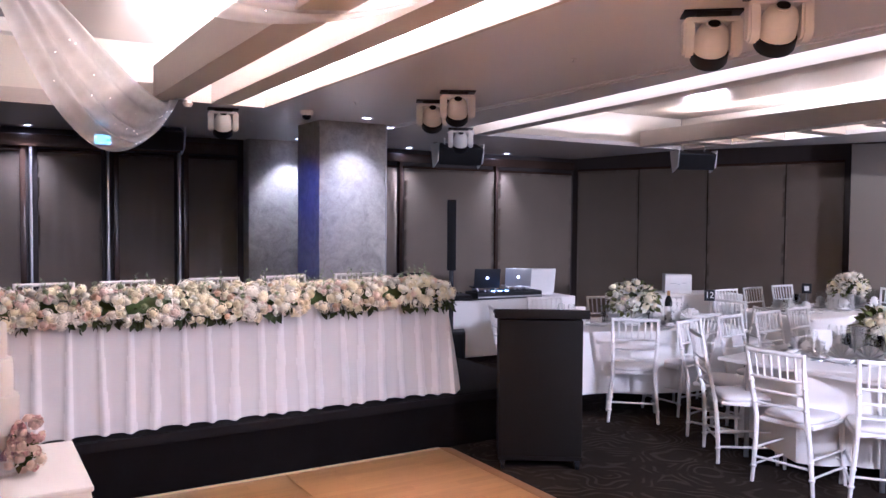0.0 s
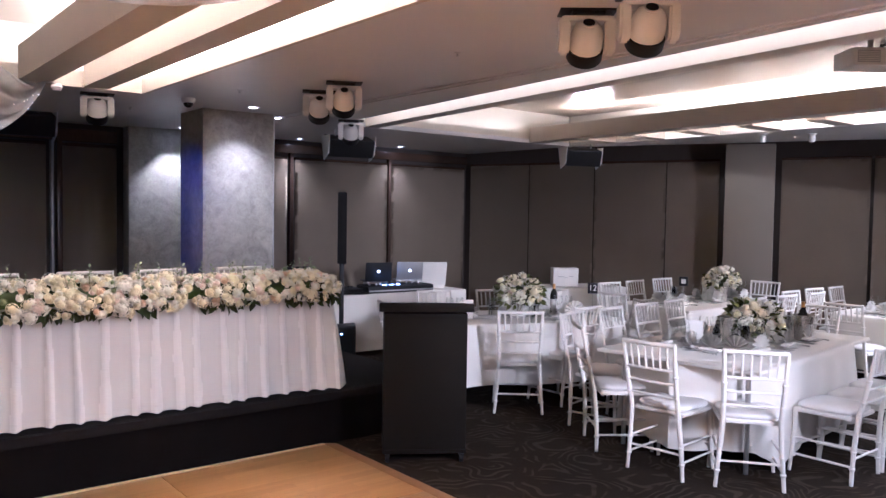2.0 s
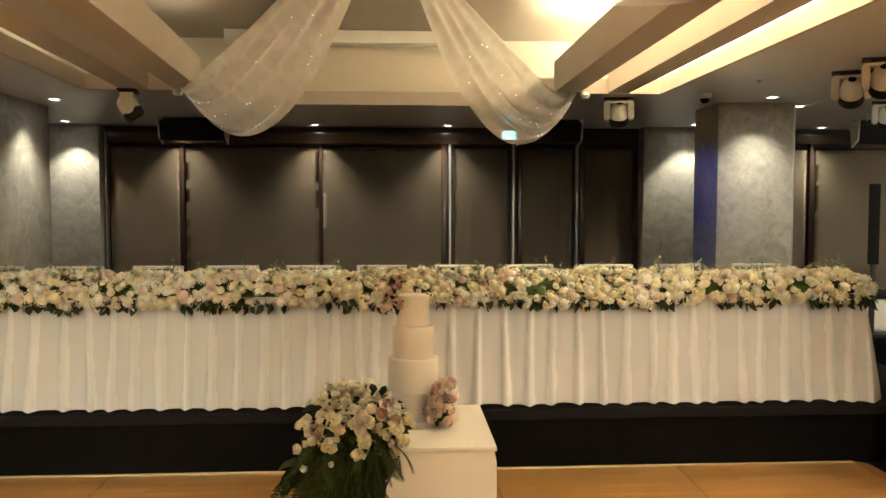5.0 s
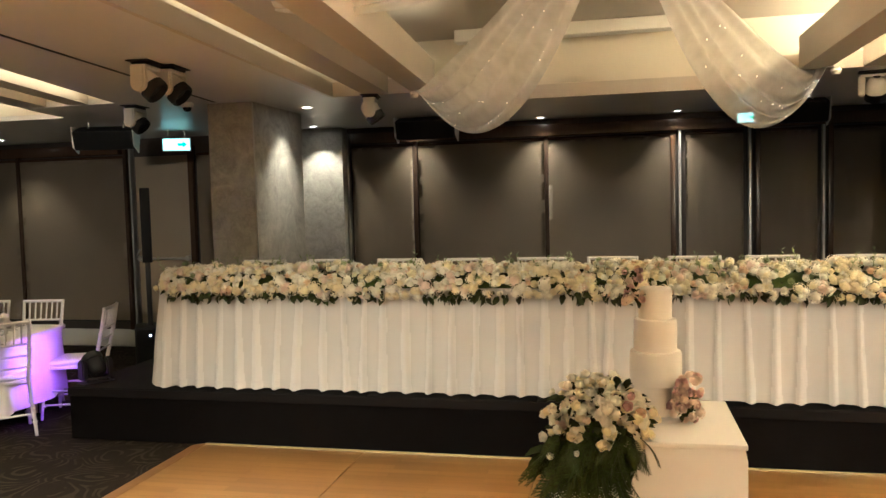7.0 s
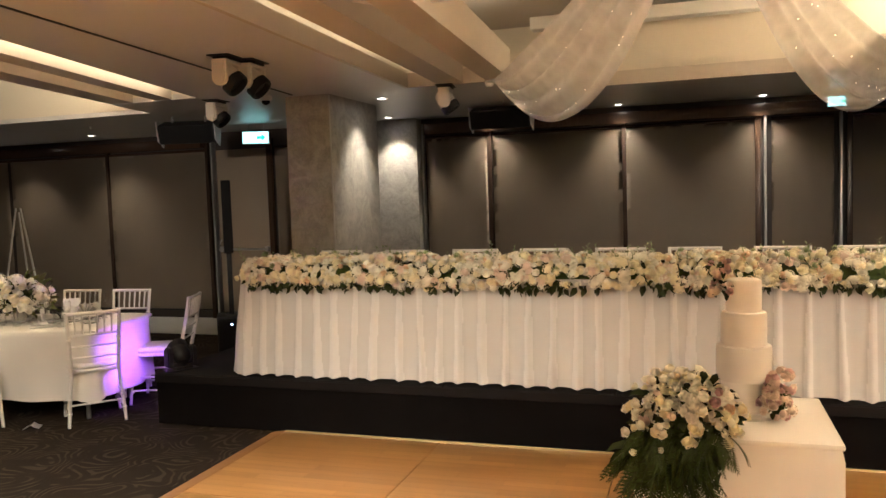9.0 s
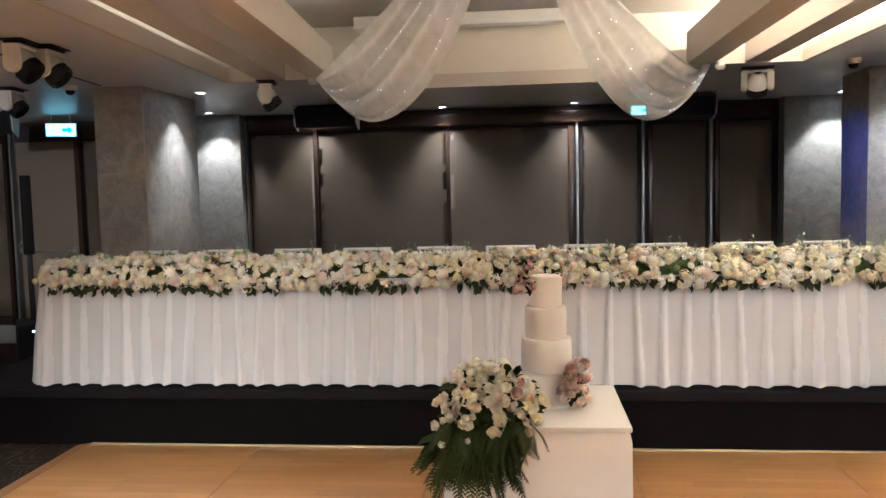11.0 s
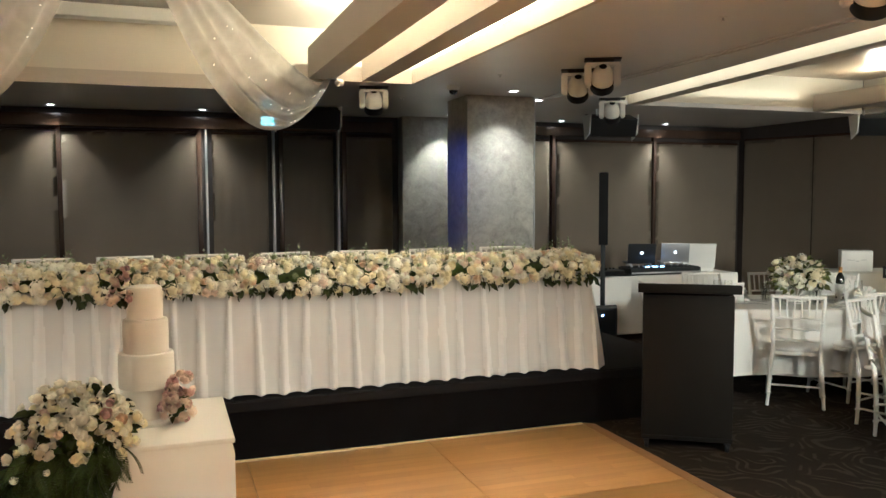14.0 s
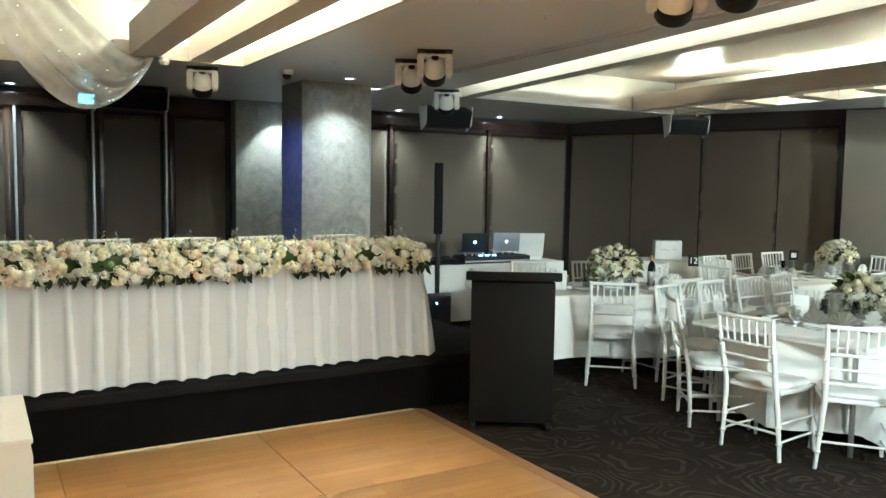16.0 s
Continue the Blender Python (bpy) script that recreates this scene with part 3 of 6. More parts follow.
# ---- stage and dance floor ----
SX0, SX1, SY0, SY1, SZ = -4.08, 4.17, 5.5, 7.3, 0.40
stage = thing("stage", pose((SX0 + SX1) / 2, (SY0 + SY1) / 2, 0), "low black stage with a dark grey deck and black cloth skirt", "stage")
w, d = (SX1 - SX0) / 2, (SY1 - SY0) / 2
for i in range(7):
    x0, x1 = -w + 2 * w * i / 7, -w + 2 * w * (i + 1) / 7
    part("deck_panel", box(B(), ((x0 + x1) / 2, 0, SZ - 0.04), (x1 - x0 - 0.006, 2 * d - 0.02, 0.08), bevel=0.006), M_STAGETOP, stage)


def skirt(bm, pts, z0, z1, amp, n):
    """A cloth skirt that hangs in shallow folds along the line pts."""
    total = 0
    cols = []
    for (xa, ya), (xb, yb) in zip(pts, pts[1:]):
        dx, dy = xb - xa, yb - ya
        L = math.hypot(dx, dy)
        k = max(2, int(n * L))
        for i in range(k + 1):
            s = total + L * i / k
            a = amp * (math.sin(s * 21 + 2 * noise.noise(Vector((s * 2, 0, 1)))) * 0.6 + noise.noise(Vector((s * 5, 0, 2))))
            x, y = xa + dx * i / k, ya + dy * i / k
            cols.append([(x + dy / L * a * f, y - dx / L * a * f, z) for z, f in ((z0, 1.0), (z0 + (z1 - z0) * 0.5, 0.7), (z1, 0.1))])
        total += L
    vs = [[bm.verts.new(p) for p in c] for c in cols]
    for a, b in zip(vs, vs[1:]):
        for j in range(2):
            bm.faces.new((a[j], b[j], b[j + 1], a[j + 1]))
    bmesh.ops.solidify(bm, geom=bm.faces, thickness=0.003)
    return bm


part("skirt", skirt(B(), [(-w + 0.02, d), (-w, -d), (w, -d), (w - 0.02, d)], 0.008, SZ - 0.07, 0.008, 24), M_SKIRT, stage, "black cloth skirt")
part("edge_trim", box(B(), (0, -d - 0.006, SZ - 0.035), (2 * w + 0.02, 0.014, 0.06), bevel=0.004), M_SKIRT, stage)

dance = thing("dance_floor", pose(0.09, 2.0, 0), "honey-coloured wooden dance floor laid in square panels", "dance floor", kind="structure")
PAN = 1.215
for i in range(5):
    for j in range(6):
        x, y = -2.43 + PAN * i, 5.46 - 2.0 - PAN * (j + 0.5)
        part("panel", box(B(), (x, y, 0.010), (PAN - 0.004, PAN - 0.004, 0.020), bevel=0.0015), M_WOODFLOOR, dance)
hx = 2.5 * PAN
for s in (-1, 1):
    bm = B()
    prof = [(s * hx, 0.020), (s * (hx + 0.02), 0.021), (s * (hx + 0.11), 0.004), (s * (hx + 0.11), 0.0), (s * hx, 0.0)]
    a = [bm.verts.new((x, 5.48 - 2.0, z)) for x, z in prof]
    b = [bm.verts.new((x, 5.46 - 2.0 - 6 * PAN, z)) for x, z in prof]
    for k in range(5):
        bm.faces.new((a[k], a[(k + 1) % 5], b[(k + 1) % 5], b[k]))
    bm.faces.new(a)
    bm.faces.new(b[::-1])
    part("ramp_edge", bm, M_WOODEDGE, dance, "darker wooden ramp edging", smooth=20)
part("back_strip", box(B(), (0, 5.475 - 2.0, 0.012), (2 * hx, 0.03, 0.024), bevel=0.003), M_BRASS, dance, "pale gold edge strip")

# ---- flowers ----
def petal(bm, az, tilt, length, width, curl, base=0.15, z=0.0, tip=0.80):
    """One broad cupped petal of 4 x 3 faces that leans out by tilt degrees at azimuth az."""
    m = Matrix.Translation((0, 0, z)) @ Matrix.Rotation(radians(az), 4, "Z")
    rows = []
    r = base
    h = 0.0
    for j in range(4):
        t = j / 3
        wd = width * (0.60, 1.0, 1.05, tip)[j]
        rows.append([bm.verts.new(m @ Vector((r - 0.26 * wd * i * i, i * wd * 0.5, h - (0.10 * wd * i * i if j == 3 else 0)))) for i in (-1, -0.5, 0, 0.5, 1)])
        lean = radians(tilt + curl * t)
        r += length / 3 * math.sin(lean)
        h += length / 3 * math.cos(lean)
    for a, b in zip(rows, rows[1:]):
        for i in range(4):
            bm.faces.new((a[i], a[i + 1], b[i + 1], b[i]))


def rose_mesh(name, mat, rng, openness=1.0, ruffle=1.0):
    """A full round garden rose: a tight heart in rings of overlapping cupped petals."""
    bm = B()
    lathe(bm, [(0.0, 0.60), (0.10, 0.62), (0.20, 0.56), (0.34, 0.36), (0.60, 0.20), (0.66, 0.02), (0.45, -0.22), (0.1, -0.30)], 8)
    o = openness
    for n, tilt, ln, wd, curl, base, z in ((3, -6, 0.40, 0.42, -12, 0.20, 0.30), (4, 2, 0.52, 0.60, -18, 0.36, 0.16), (5, 10 * o, 0.60, 0.74, -16, 0.52, 0.0), (5, 24 * o, 0.62, 0.92, -4 + 8 * o, 0.60, -0.16)):
        a = rng.uniform(0, 360)
        for k in range(n):
            petal(bm, a + 360 * k / n + rng.uniform(-8, 8), tilt + rng.uniform(-5, 5), ln * rng.uniform(0.92, 1.08), wd, curl + rng.uniform(-8, 8), base, z)
    # the rims of the petals ruffle
    for v in bm.verts:
        v.co += 0.09 * ruffle * (0.4 + v.co.length) * noise.noise_vector(v.co * 3.3 + Vector((openness * 9, 0, 0)))
    return mesh_of(name, bm, mat, 60)


def mop_mesh(name, mat, rng):
    """A round head of many small four-petalled florets."""
    bm = B()
    bmesh.ops.create_icosphere(bm, subdivisions=1, radius=0.62, matrix=Matrix.Translation((0, 0, 0.3)))
    for i in range(34):
        z = 1 - (i + 0.5) / 34 * 1.5
        a = i * 2.39996
        s = math.sqrt(max(0, 1 - z * z))
        n = Vector((s * math.cos(a), s * math.sin(a), z))
        m = Matrix.Translation(n * rng.uniform(0.74, 0.86) + Vector((0, 0, 0.25))) @ n.to_track_quat("Z", "Y").to_matrix().to_4x4() @ Matrix.Rotation(rng.uniform(0, 6), 4, "Z")
        for k in range(4):
            q = m @ Matrix.Rotation(k * math.pi / 2, 4, "Z")
            v = [bm.verts.new(q @ Vector(p)) for p in ((0, 0, 0), (0.10, 0.09, 0.05), (0.23, 0, 0.03), (0.10, -0.09, 0.05))]
            bm.faces.new(v)
    return mesh_of(name, bm, mat, 60)


rng = random.Random(7)
BLOOMS = {}
for tone in PETALS:
    BLOOMS[tone] = [rose_mesh("rose_" + tone, PETALS[tone], rng, o, f) for o, f in ((0.95, 1.0), (0.5, 0.5), (0.8, 2.2))]
for tone in ("white", "cream", "blush"):
    BLOOMS[tone].append(mop_mesh("mophead_" + tone, PETALS[tone], rng))
BLOOMS["mauve"].append(mop_mesh("mophead_mauve", PETALS["mauve"], rng))


def aim(p, n, spin, s):
    """The place of a bloom at p that faces along n."""
    return Matrix.Translation(p) @ Vector(n).to_track_quat("Z", "Y").to_matrix().to_4x4() @ Matrix.Rotation(spin, 4, "Z") @ Matrix.Scale(s, 4)


def joined(name, placed, mats, parent, label=""):
    """Many copies of meshes, (mesh, matrix, material number) each, as one mesh of loose pieces."""
    vs, fs, mi = [], [], []
    for me, m, k in placed:
        o = len(vs)
        vs += [m @ v.co for v in me.vertices]
        for p in me.polygons:
            fs.append([o + i for i in p.vertices])
            mi.append(k)
    me = bpy.data.meshes.new(name)
    me.from_pydata(vs, [], fs)
    me.polygons.foreach_set("material_index", mi)
    me.polygons.foreach_set("use_smooth", [True] * len(fs))
    for m in mats:
        me.materials.append(m)
    ob = new(name, me)
    ob.parent = parent
    return tagged(ob, label, kind="stuff")


def leaf_template(length=1.0, width=0.56):
    bm = B()
    v = [bm.verts.new(p) for p in ((0, 0, 0), (0.35 * length, -width / 2, 0.10), (0.35 * length, 0, 0), (0.35 * length, width / 2, 0.10), (0.72 * length, -width * 0.36, 0.04), (0.72 * length, 0, -0.04), (0.72 * length, width * 0.36, 0.04), (length, 0, -0.16))]
    for f in ((0, 1, 2), (0, 2, 3), (1, 4, 5, 2), (2, 5, 6, 3), (4, 7, 5), (5, 7, 6)):
        bm.faces.new([v[i] for i in f])
    return mesh_of("leaf", bm, M_LEAF, 0)


def sprig_template():
    """A thin upright spray with small leaves and buds."""
    bm = B()
    polytube(bm, [(0, 0, 0), (0.02, 0, 0.5), (0.0, 0.03, 1.0)], [0.014, 0.012, 0.006], 4)
    for k in range(9):
        z, a = 0.25 + 0.085 * k, k * 2.4
        d = Vector((math.cos(a), math.sin(a), 0.7))
        p = Vector((0.01, 0, z))
        q = p + d * 0.16
        s = Vector((-d.y, d.x, 0)) * 0.05
        bm.faces.new([bm.verts.new(x) for x in (p, (p + q) / 2 + s, q, (p + q) / 2 - s)])
    return mesh_of("sprig", bm, M_SPRIG, 0)


def fern_template():
    """A fern frond, one long, that arches over, with its leaflets in pairs."""
    bm = B()
    def mid(t):
        return Vector((t, 0, 0.10 * math.sin(t * 2.2) - 0.22 * t * t))
    polytube(bm, [mid(t / 6) for t in range(7)], [0.012] * 6 + [0.004], 4)
    for k in range(1, 17):
        t = k / 17
        L = 0.20 * math.sin(math.pi * (0.12 + 0.86 * t)) ** 0.8
        for s in (-1, 1):
            p = mid(t)
            tip = p + Vector((0.10, s * L, -0.05 * L))
            e = Vector((0.017, 0, 0))
            bm.faces.new([bm.verts.new(x) for x in (p - e, p + e, (p + tip) / 2 + e * 1.1 + Vector((0, 0, 0.02)), tip, (p + tip) / 2 - e + Vector((0, 0, 0.02)))])
    return mesh_of("fern", bm, M_FERN, 0)


LEAF, SPRIG, FERN = leaf_template(), sprig_template(), fern_template()
BUDS = mop_mesh("bud_spray", M_SPRIG, rng)


def pick(rng, weights):
    tone = rng.choices(list(weights), list(weights.values()))[0]
    return tone, rng.choice(BLOOMS[tone])


def bloom(me, m, parent):
    ob = new("bloom", me)
    ob.parent = parent
    ob.matrix_basis = m
    return ob


# ---- head table ----
HT0, HT1, HTY0, HTY1, HTZ = -3.36, 3.27, 5.62, 6.32, 1.135
head_table = thing("head_table", pose(0, 5.97, SZ), "long bridal table on the stage, hidden by its cloth", "table")
part("tabletop", box(B(), ((HT0 + HT1) / 2, 0, HTZ - SZ - 0.02), (HT1 - HT0 - 0.02, HTY1 - HTY0 - 0.02, 0.03), bevel=0.004), M_WHITE, head_table)
for i in range(4):
    for y in (-0.28, 0.28):
        part("leg", tube(B(), (HT0 + 0.15 + (HT1 - HT0 - 0.3) * i / 3, y, 0.001), (HT0 + 0.15 + (HT1 - HT0 - 0.3) * i / 3, y, HTZ - SZ - 0.035), 0.018), M_CHROME, head_table)


def pleated_cloth():
    bm = B()
    path = [(HT0, HTY1), (HT0, HTY0), (HT1, HTY0), (HT1, HTY1)]
    r = random.Random(3)
    cols, s0 = [], 0.0
    marks = [0.0]
    while marks[-1] < 9:
        marks.append(marks[-1] + r.uniform(0.125, 0.185))
    widths = [r.uniform(0.020, 0.030) for _ in marks]
    leans = [r.uniform(-0.03, 0.03) for _ in marks]
    for (xa, ya), (xb, yb) in zip(path, path[1:]):
        L = math.hypot(xb - xa, yb - ya)
        nx, ny = (yb - ya) / L, -(xb - xa) / L
        k = int(L / 0.008)
        for i in range(k + 1):
            s = s0 + L * i / k
            col = []
            for j in range(15):
                t = j / 14
                drop = t * (HTZ - SZ - 0.016)
                a = 0.0
                for q, mk in enumerate(marks):
                    dd = s - mk - leans[q] * t
                    if abs(dd) < 0.12:
                        a += math.exp(-(dd / (widths[q] * (0.7 + 0.5 * t))) ** 2) * (0.016 + 0.020 * t)
                a += 0.010 * t * noise.noise(Vector((s * 4, t * 1.5, 5))) + 0.006 * noise.noise(Vector((s * 11, t * 3, 9)))
                out = -0.01 + 0.06 * t
                corner = min(i, k - i) / k * L
                flare = 0.05 * t * math.exp(-(corner / 0.10) ** 2)
                hem = (0.012 * noise.noise(Vector((s * 3.5, 0, 3))) - 0.35 * a) * t ** 4
                x = xa + (xb - xa) * i / k + nx * (out + a + flare)
                y = ya + (yb - ya) * i / k + ny * (out + a + flare)
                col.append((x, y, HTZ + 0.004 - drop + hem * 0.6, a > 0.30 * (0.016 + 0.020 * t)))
            cols.append(col)
        s0 += L
    vs = [[bm.verts.new(p[:3]) for p in c] for c in cols]
    for a, b, ca in zip(vs, vs[1:], cols):
        for j in range(14):
            # the ridges of the pleats take the paler cloth colour
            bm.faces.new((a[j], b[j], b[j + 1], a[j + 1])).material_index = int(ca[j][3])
    tops = [c[0] for c in vs]
    a, b = tops[0], tops[-1]
    f0 = [bm.verts.new((x, y, HTZ + 0.004)) for x, y in ((HT0 - 0.005, HTY0 - 0.005), (HT1 + 0.005, HTY0 - 0.005), (HT1 + 0.005, HTY1), (HT0 - 0.005, HTY1))]
    bm.faces.new(f0)
    return bm


tagged(part("tablecloth", pleated_cloth(), [M_FLATCLOTH, M_PLEATCLOTH], smooth=70), "white pleated floor-length cloth over the bridal table", "tablecloth")

def bulge():
    """The low half-round core on which the blooms sit."""
    bm = B()
    rows = []
    for i in range(61):
        x = HT0 + 0.06 + (HT1 - HT0 - 0.10) * i / 60
        k = 0.75 + 0.25 * min(1.0, min(i, 60 - i) / 3)
        rows.append([bm.verts.new((x, -0.17 * k * math.cos(radians(a)), 0.001 + 0.085 * k * math.sin(radians(a)) * (1 + 0.2 * noise.noise(Vector((x * 5, a, 2)))))) for a in range(0, 181, 15)])
    for a, b in zip(rows, rows[1:]):
        for j in range(12):
            bm.faces.new((a[j], b[j], b[j + 1], a[j + 1]))
    bm.faces.new(rows[0])
    bm.faces.new(rows[-1][::-1])
    return bm


garland = thing("flower_garland", pose(0, 5.765, HTZ + 0.004), "thick garland of cream, white and blush roses along the bridal table", "flowers")
rng = random.Random(11)
mix = dict(white=0.46, cream=0.40, blush=0.09, peach=0.05)
names = list(PETALS_JOINED)
rest, n_obj = [], 0
for i in range(2150):
    x = rng.uniform(HT0 - 0.03, HT1 + 0.05)
    phi = radians(rng.uniform(-30, 165))
    lump = 1 + 0.22 * noise.noise(Vector((x * 2.3, phi, 0)))
    ry, rz = 0.24 * lump, 0.125 * lump
    end = min(x - HT0 + 0.05, HT1 + 0.07 - x)
    if end < 0.18:
        ry, rz = ry * (0.55 + 2.5 * end), rz * (0.6 + 2.2 * end)
    p = Vector((x, -ry * math.cos(phi), 0.012 + rz * math.sin(phi)))
    n = Vector((rng.uniform(-0.45, 0.45), -math.cos(phi) + rng.uniform(-0.3, 0.3), math.sin(phi) + rng.uniform(-0.2, 0.3)))
    tone, me = pick(rng, mix)
    s = rng.choice((0.024, 0.029, 0.034, 0.034, 0.043)) * rng.uniform(0.9, 1.1) * (1.2 if me.name.startswith(("moph", "full")) else 1.0)
    m = aim(p, n, rng.uniform(0, 6.3), s)
    if phi < radians(75) and n_obj < 300 and abs(x) < 2.6 and rng.random() < 0.6:
        bloom(me, m, garland)
        n_obj += 1
    else:
        rest.append((me, m, names.index(tone)))
joined("bloom_mass", rest, [PETALS_JOINED[n] for n in names], garland, "closely packed cream and white blooms")
greens = []
part("moss_core", bulge(), M_FERN, garland, "dark green mossy core")
for i in range(1000):
    x = rng.uniform(HT0 - 0.03, HT1 + 0.04)
    if noise.noise(Vector((x * 3.1, 0, 8))) < -0.12:
        continue
    phi = radians(rng.uniform(-42, -6) if rng.random() < 0.74 else rng.uniform(-10, 160))
    k = 1.0 if phi < 0 else rng.uniform(0.72, 0.88)
    p = Vector((x, -0.22 * k * math.cos(phi), 0.012 + 0.105 * k * math.sin(phi)))
    if p.z < 0.0 and p.y > -0.15:
        continue
    n = Vector((rng.uniform(-1.2, 1.2), -math.cos(phi) * 0.9, math.sin(phi) - (0.8 if phi < 0 else 0.1) * rng.random()))
    m = Matrix.Translation(p) @ n.to_track_quat("X", "Z").to_matrix().to_4x4() @ Matrix.Rotation(rng.uniform(-1.4, 1.4), 4, "X") @ Matrix.Scale(rng.uniform(0.04, 0.085) if phi < 0 else rng.uniform(0.035, 0.07), 4)
    greens.append((LEAF, m, 0))
joined("leaves", greens, [M_LEAF], garland, "dark green leaves under the blooms")
sprays = []
for i in range(110):
    x = rng.uniform(HT0, HT1)
    sprays.append((SPRIG, aim((x, rng.uniform(-0.2, 0.15), 0.105), (rng.uniform(-0.4, 0.4), rng.uniform(-0.7, 0.2), 1), rng.uniform(0, 6), rng.uniform(0.08, 0.15)), 0))
for i in range(45):
    x, phi = rng.uniform(HT0, HT1), radians(rng.uniform(0, 110))
    sprays.append((BUDS, aim((x, -0.24 * math.cos(phi), 0.04 + 0.125 * math.sin(phi)), (0, -math.cos(phi), math.sin(phi)), 0, rng.uniform(0.018, 0.030)), 0))
joined("sprig_spray", sprays, [M_SPRIG], garland, "pale green sprays and buds")


def core(rx, ry, rz, z, y=0.0, low=-0.9):
    """A lumpy dark dome of moss and stems that fills a bunch of flowers."""
    bm = B()
    bmesh.ops.create_icosphere(bm, subdivisions=3, radius=1.0)
    for v in bm.verts:
        k = 0.92 + 0.16 * noise.noise(v.co * 4)
        v.co = Vector((v.co.x * rx * k, v.co.y * ry * k + y, max(v.co.z, low) * rz * k + z))
    return bm


def arrangement(name, m, label, weights, n, radius, height, seed, droop=0.0, size=0.04, leaves=120, category="flowers", group="", vase=None):
    """A domed bunch of blooms and leaves about the origin of m, with a vase below it if one is given as (radius, height)."""
    t = thing(name, m, label, category, group)
    rng = random.Random(seed)
    z0 = 0.0
    if vase:
        r, h = vase
        part("vase", lathe(B(), [(0.0, 0.001), (r * 0.9, 0.001), (r * 0.92, 0.01), (r, h), (r * 0.93, h), (r * 0.86, 0.02), (0.0, 0.02)], 20), M_SILVER, t, "brushed silver vase")
        z0 = h
    for i in range(n):
        u = (i + 0.5) / n
        zc = 1 - u * (1.15 + droop)
        a = i * 2.39996 + rng.uniform(-0.25, 0.25)
        s = math.sqrt(max(0.05, 1 - min(1, abs(zc)) ** 2))
        d = Vector((s * math.cos(a), s * math.sin(a), zc))
        k = rng.uniform(0.80, 1.06) if not vase else rng.uniform(0.72, 1.16)
        p = Vector((d.x * radius * k, d.y * radius * k, z0 + 0.04 + max(d.z, -0.35) * height * k))
        if p.z < z0 - 0.02 and vase is None and droop == 0:
            p.z = rng.uniform(0.02, 0.05)
        tone, me = pick(rng, weights)
        sz = size * rng.uniform(0.75, 1.2) * (1.3 if me.name.startswith(("moph", "full")) else 1)
        bloom(me, aim(p, d + Vector((rng.uniform(-0.3, 0.3), rng.uniform(-0.3, 0.3), rng.uniform(-0.1, 0.4))), rng.uniform(0, 6.3), sz), t)
    part("moss_core", core(radius * 0.64, radius * 0.64, height * 0.64, z0 + 0.035, 0.0, -0.25 if vase else 0.0), M_FERN, t, "dark green stems and moss")
    gs = []
    for i in range(leaves):
        a, zc = rng.uniform(0, 6.283), rng.uniform(-0.35, 0.95)
        s = math.sqrt(1 - zc * zc)
        d = Vector((s * math.cos(a), s * math.sin(a), zc))
        k = rng.uniform(0.60, 0.92) if not vase else rng.uniform(0.75, 1.12)
        p = Vector((d.x * radius * k, d.y * radius * k, max(0.02, z0 + 0.04 + d.z * height * k)))
        mm = Matrix.Translation(p) @ (d + Vector((0, 0, rng.uniform(-0.4, 0.2)))).to_track_quat("X", "Z").to_matrix().to_4x4() @ Matrix.Rotation(rng.uniform(-1.2, 1.2), 4, "X") @ Matrix.Scale(rng.uniform(0.18, 0.31) * radius * (1.25 if vase else 1), 4)
        gs.append((LEAF, mm, 0))
    joined("leaves", gs, [M_OLIVE if vase else M_LEAF], t)
    return t


# ---- cake corner ----
PX0, PX1, PY0, PY1, PZ = -0.27, 0.475, 3.47, 4.14, 0.78
plinth = thing("cake_plinth", pose((PX0 + PX1) / 2, (PY0 + PY1) / 2, 0.021), "square cake stand wrapped in smooth white cloth", "plinth")
bm = B()
hw, hd, n = (PX1 - PX0) / 2, (PY1 - PY0) / 2, 14
ring = []
for sx, sy, ex, ey in ((-1, -1, 1, -1), (1, -1, 1, 1), (1, 1, -1, 1), (-1, 1, -1, -1)):
    for i in range(n):
        t = i / n
        ring.append(((sx + (ex - sx) * t) * hw, (sy + (ey - sy) * t) * hd))
rows = []
for j in range(13):
    t = j / 12
    row = []
    for x, y in ring:
        k = 1.0 + (0.022 * t) + 0.010 * noise.noise(Vector((x * 6, y * 6, t * 2)))
        c = 0.012 if j == 0 else 0
        row.append(bm.verts.new((x * k * (1 - c / hw), y * k * (1 - c / hd), (PZ - 0.021) * (1 - t))))
    rows.append(row)
for a, b in zip(rows, rows[1:]):
    for i in range(len(ring)):
        bm.faces.new((a[i], a[(i + 1) % len(ring)], b[(i + 1) % len(ring)], b[i]))
bm.faces.new(rows[0])
bmesh.ops.bevel(bm, geom=[e for e in bm.edges if all(v in rows[0] for v in e.verts) and len(e.link_faces) == 2], offset=0.008, segments=2, affect="EDGES")
part("cloth_cover", bm, M_CLOTH, plinth, smooth=50)
bm = B()
box(bm, (0, 0, PZ - 0.021 - 0.010), (2 * hw + 0.004, 2 * hd + 0.004, 0.022), bevel=0.007)
part("top_cover", bm, M_CLOTH, plinth, "white cloth folded smooth over the top")

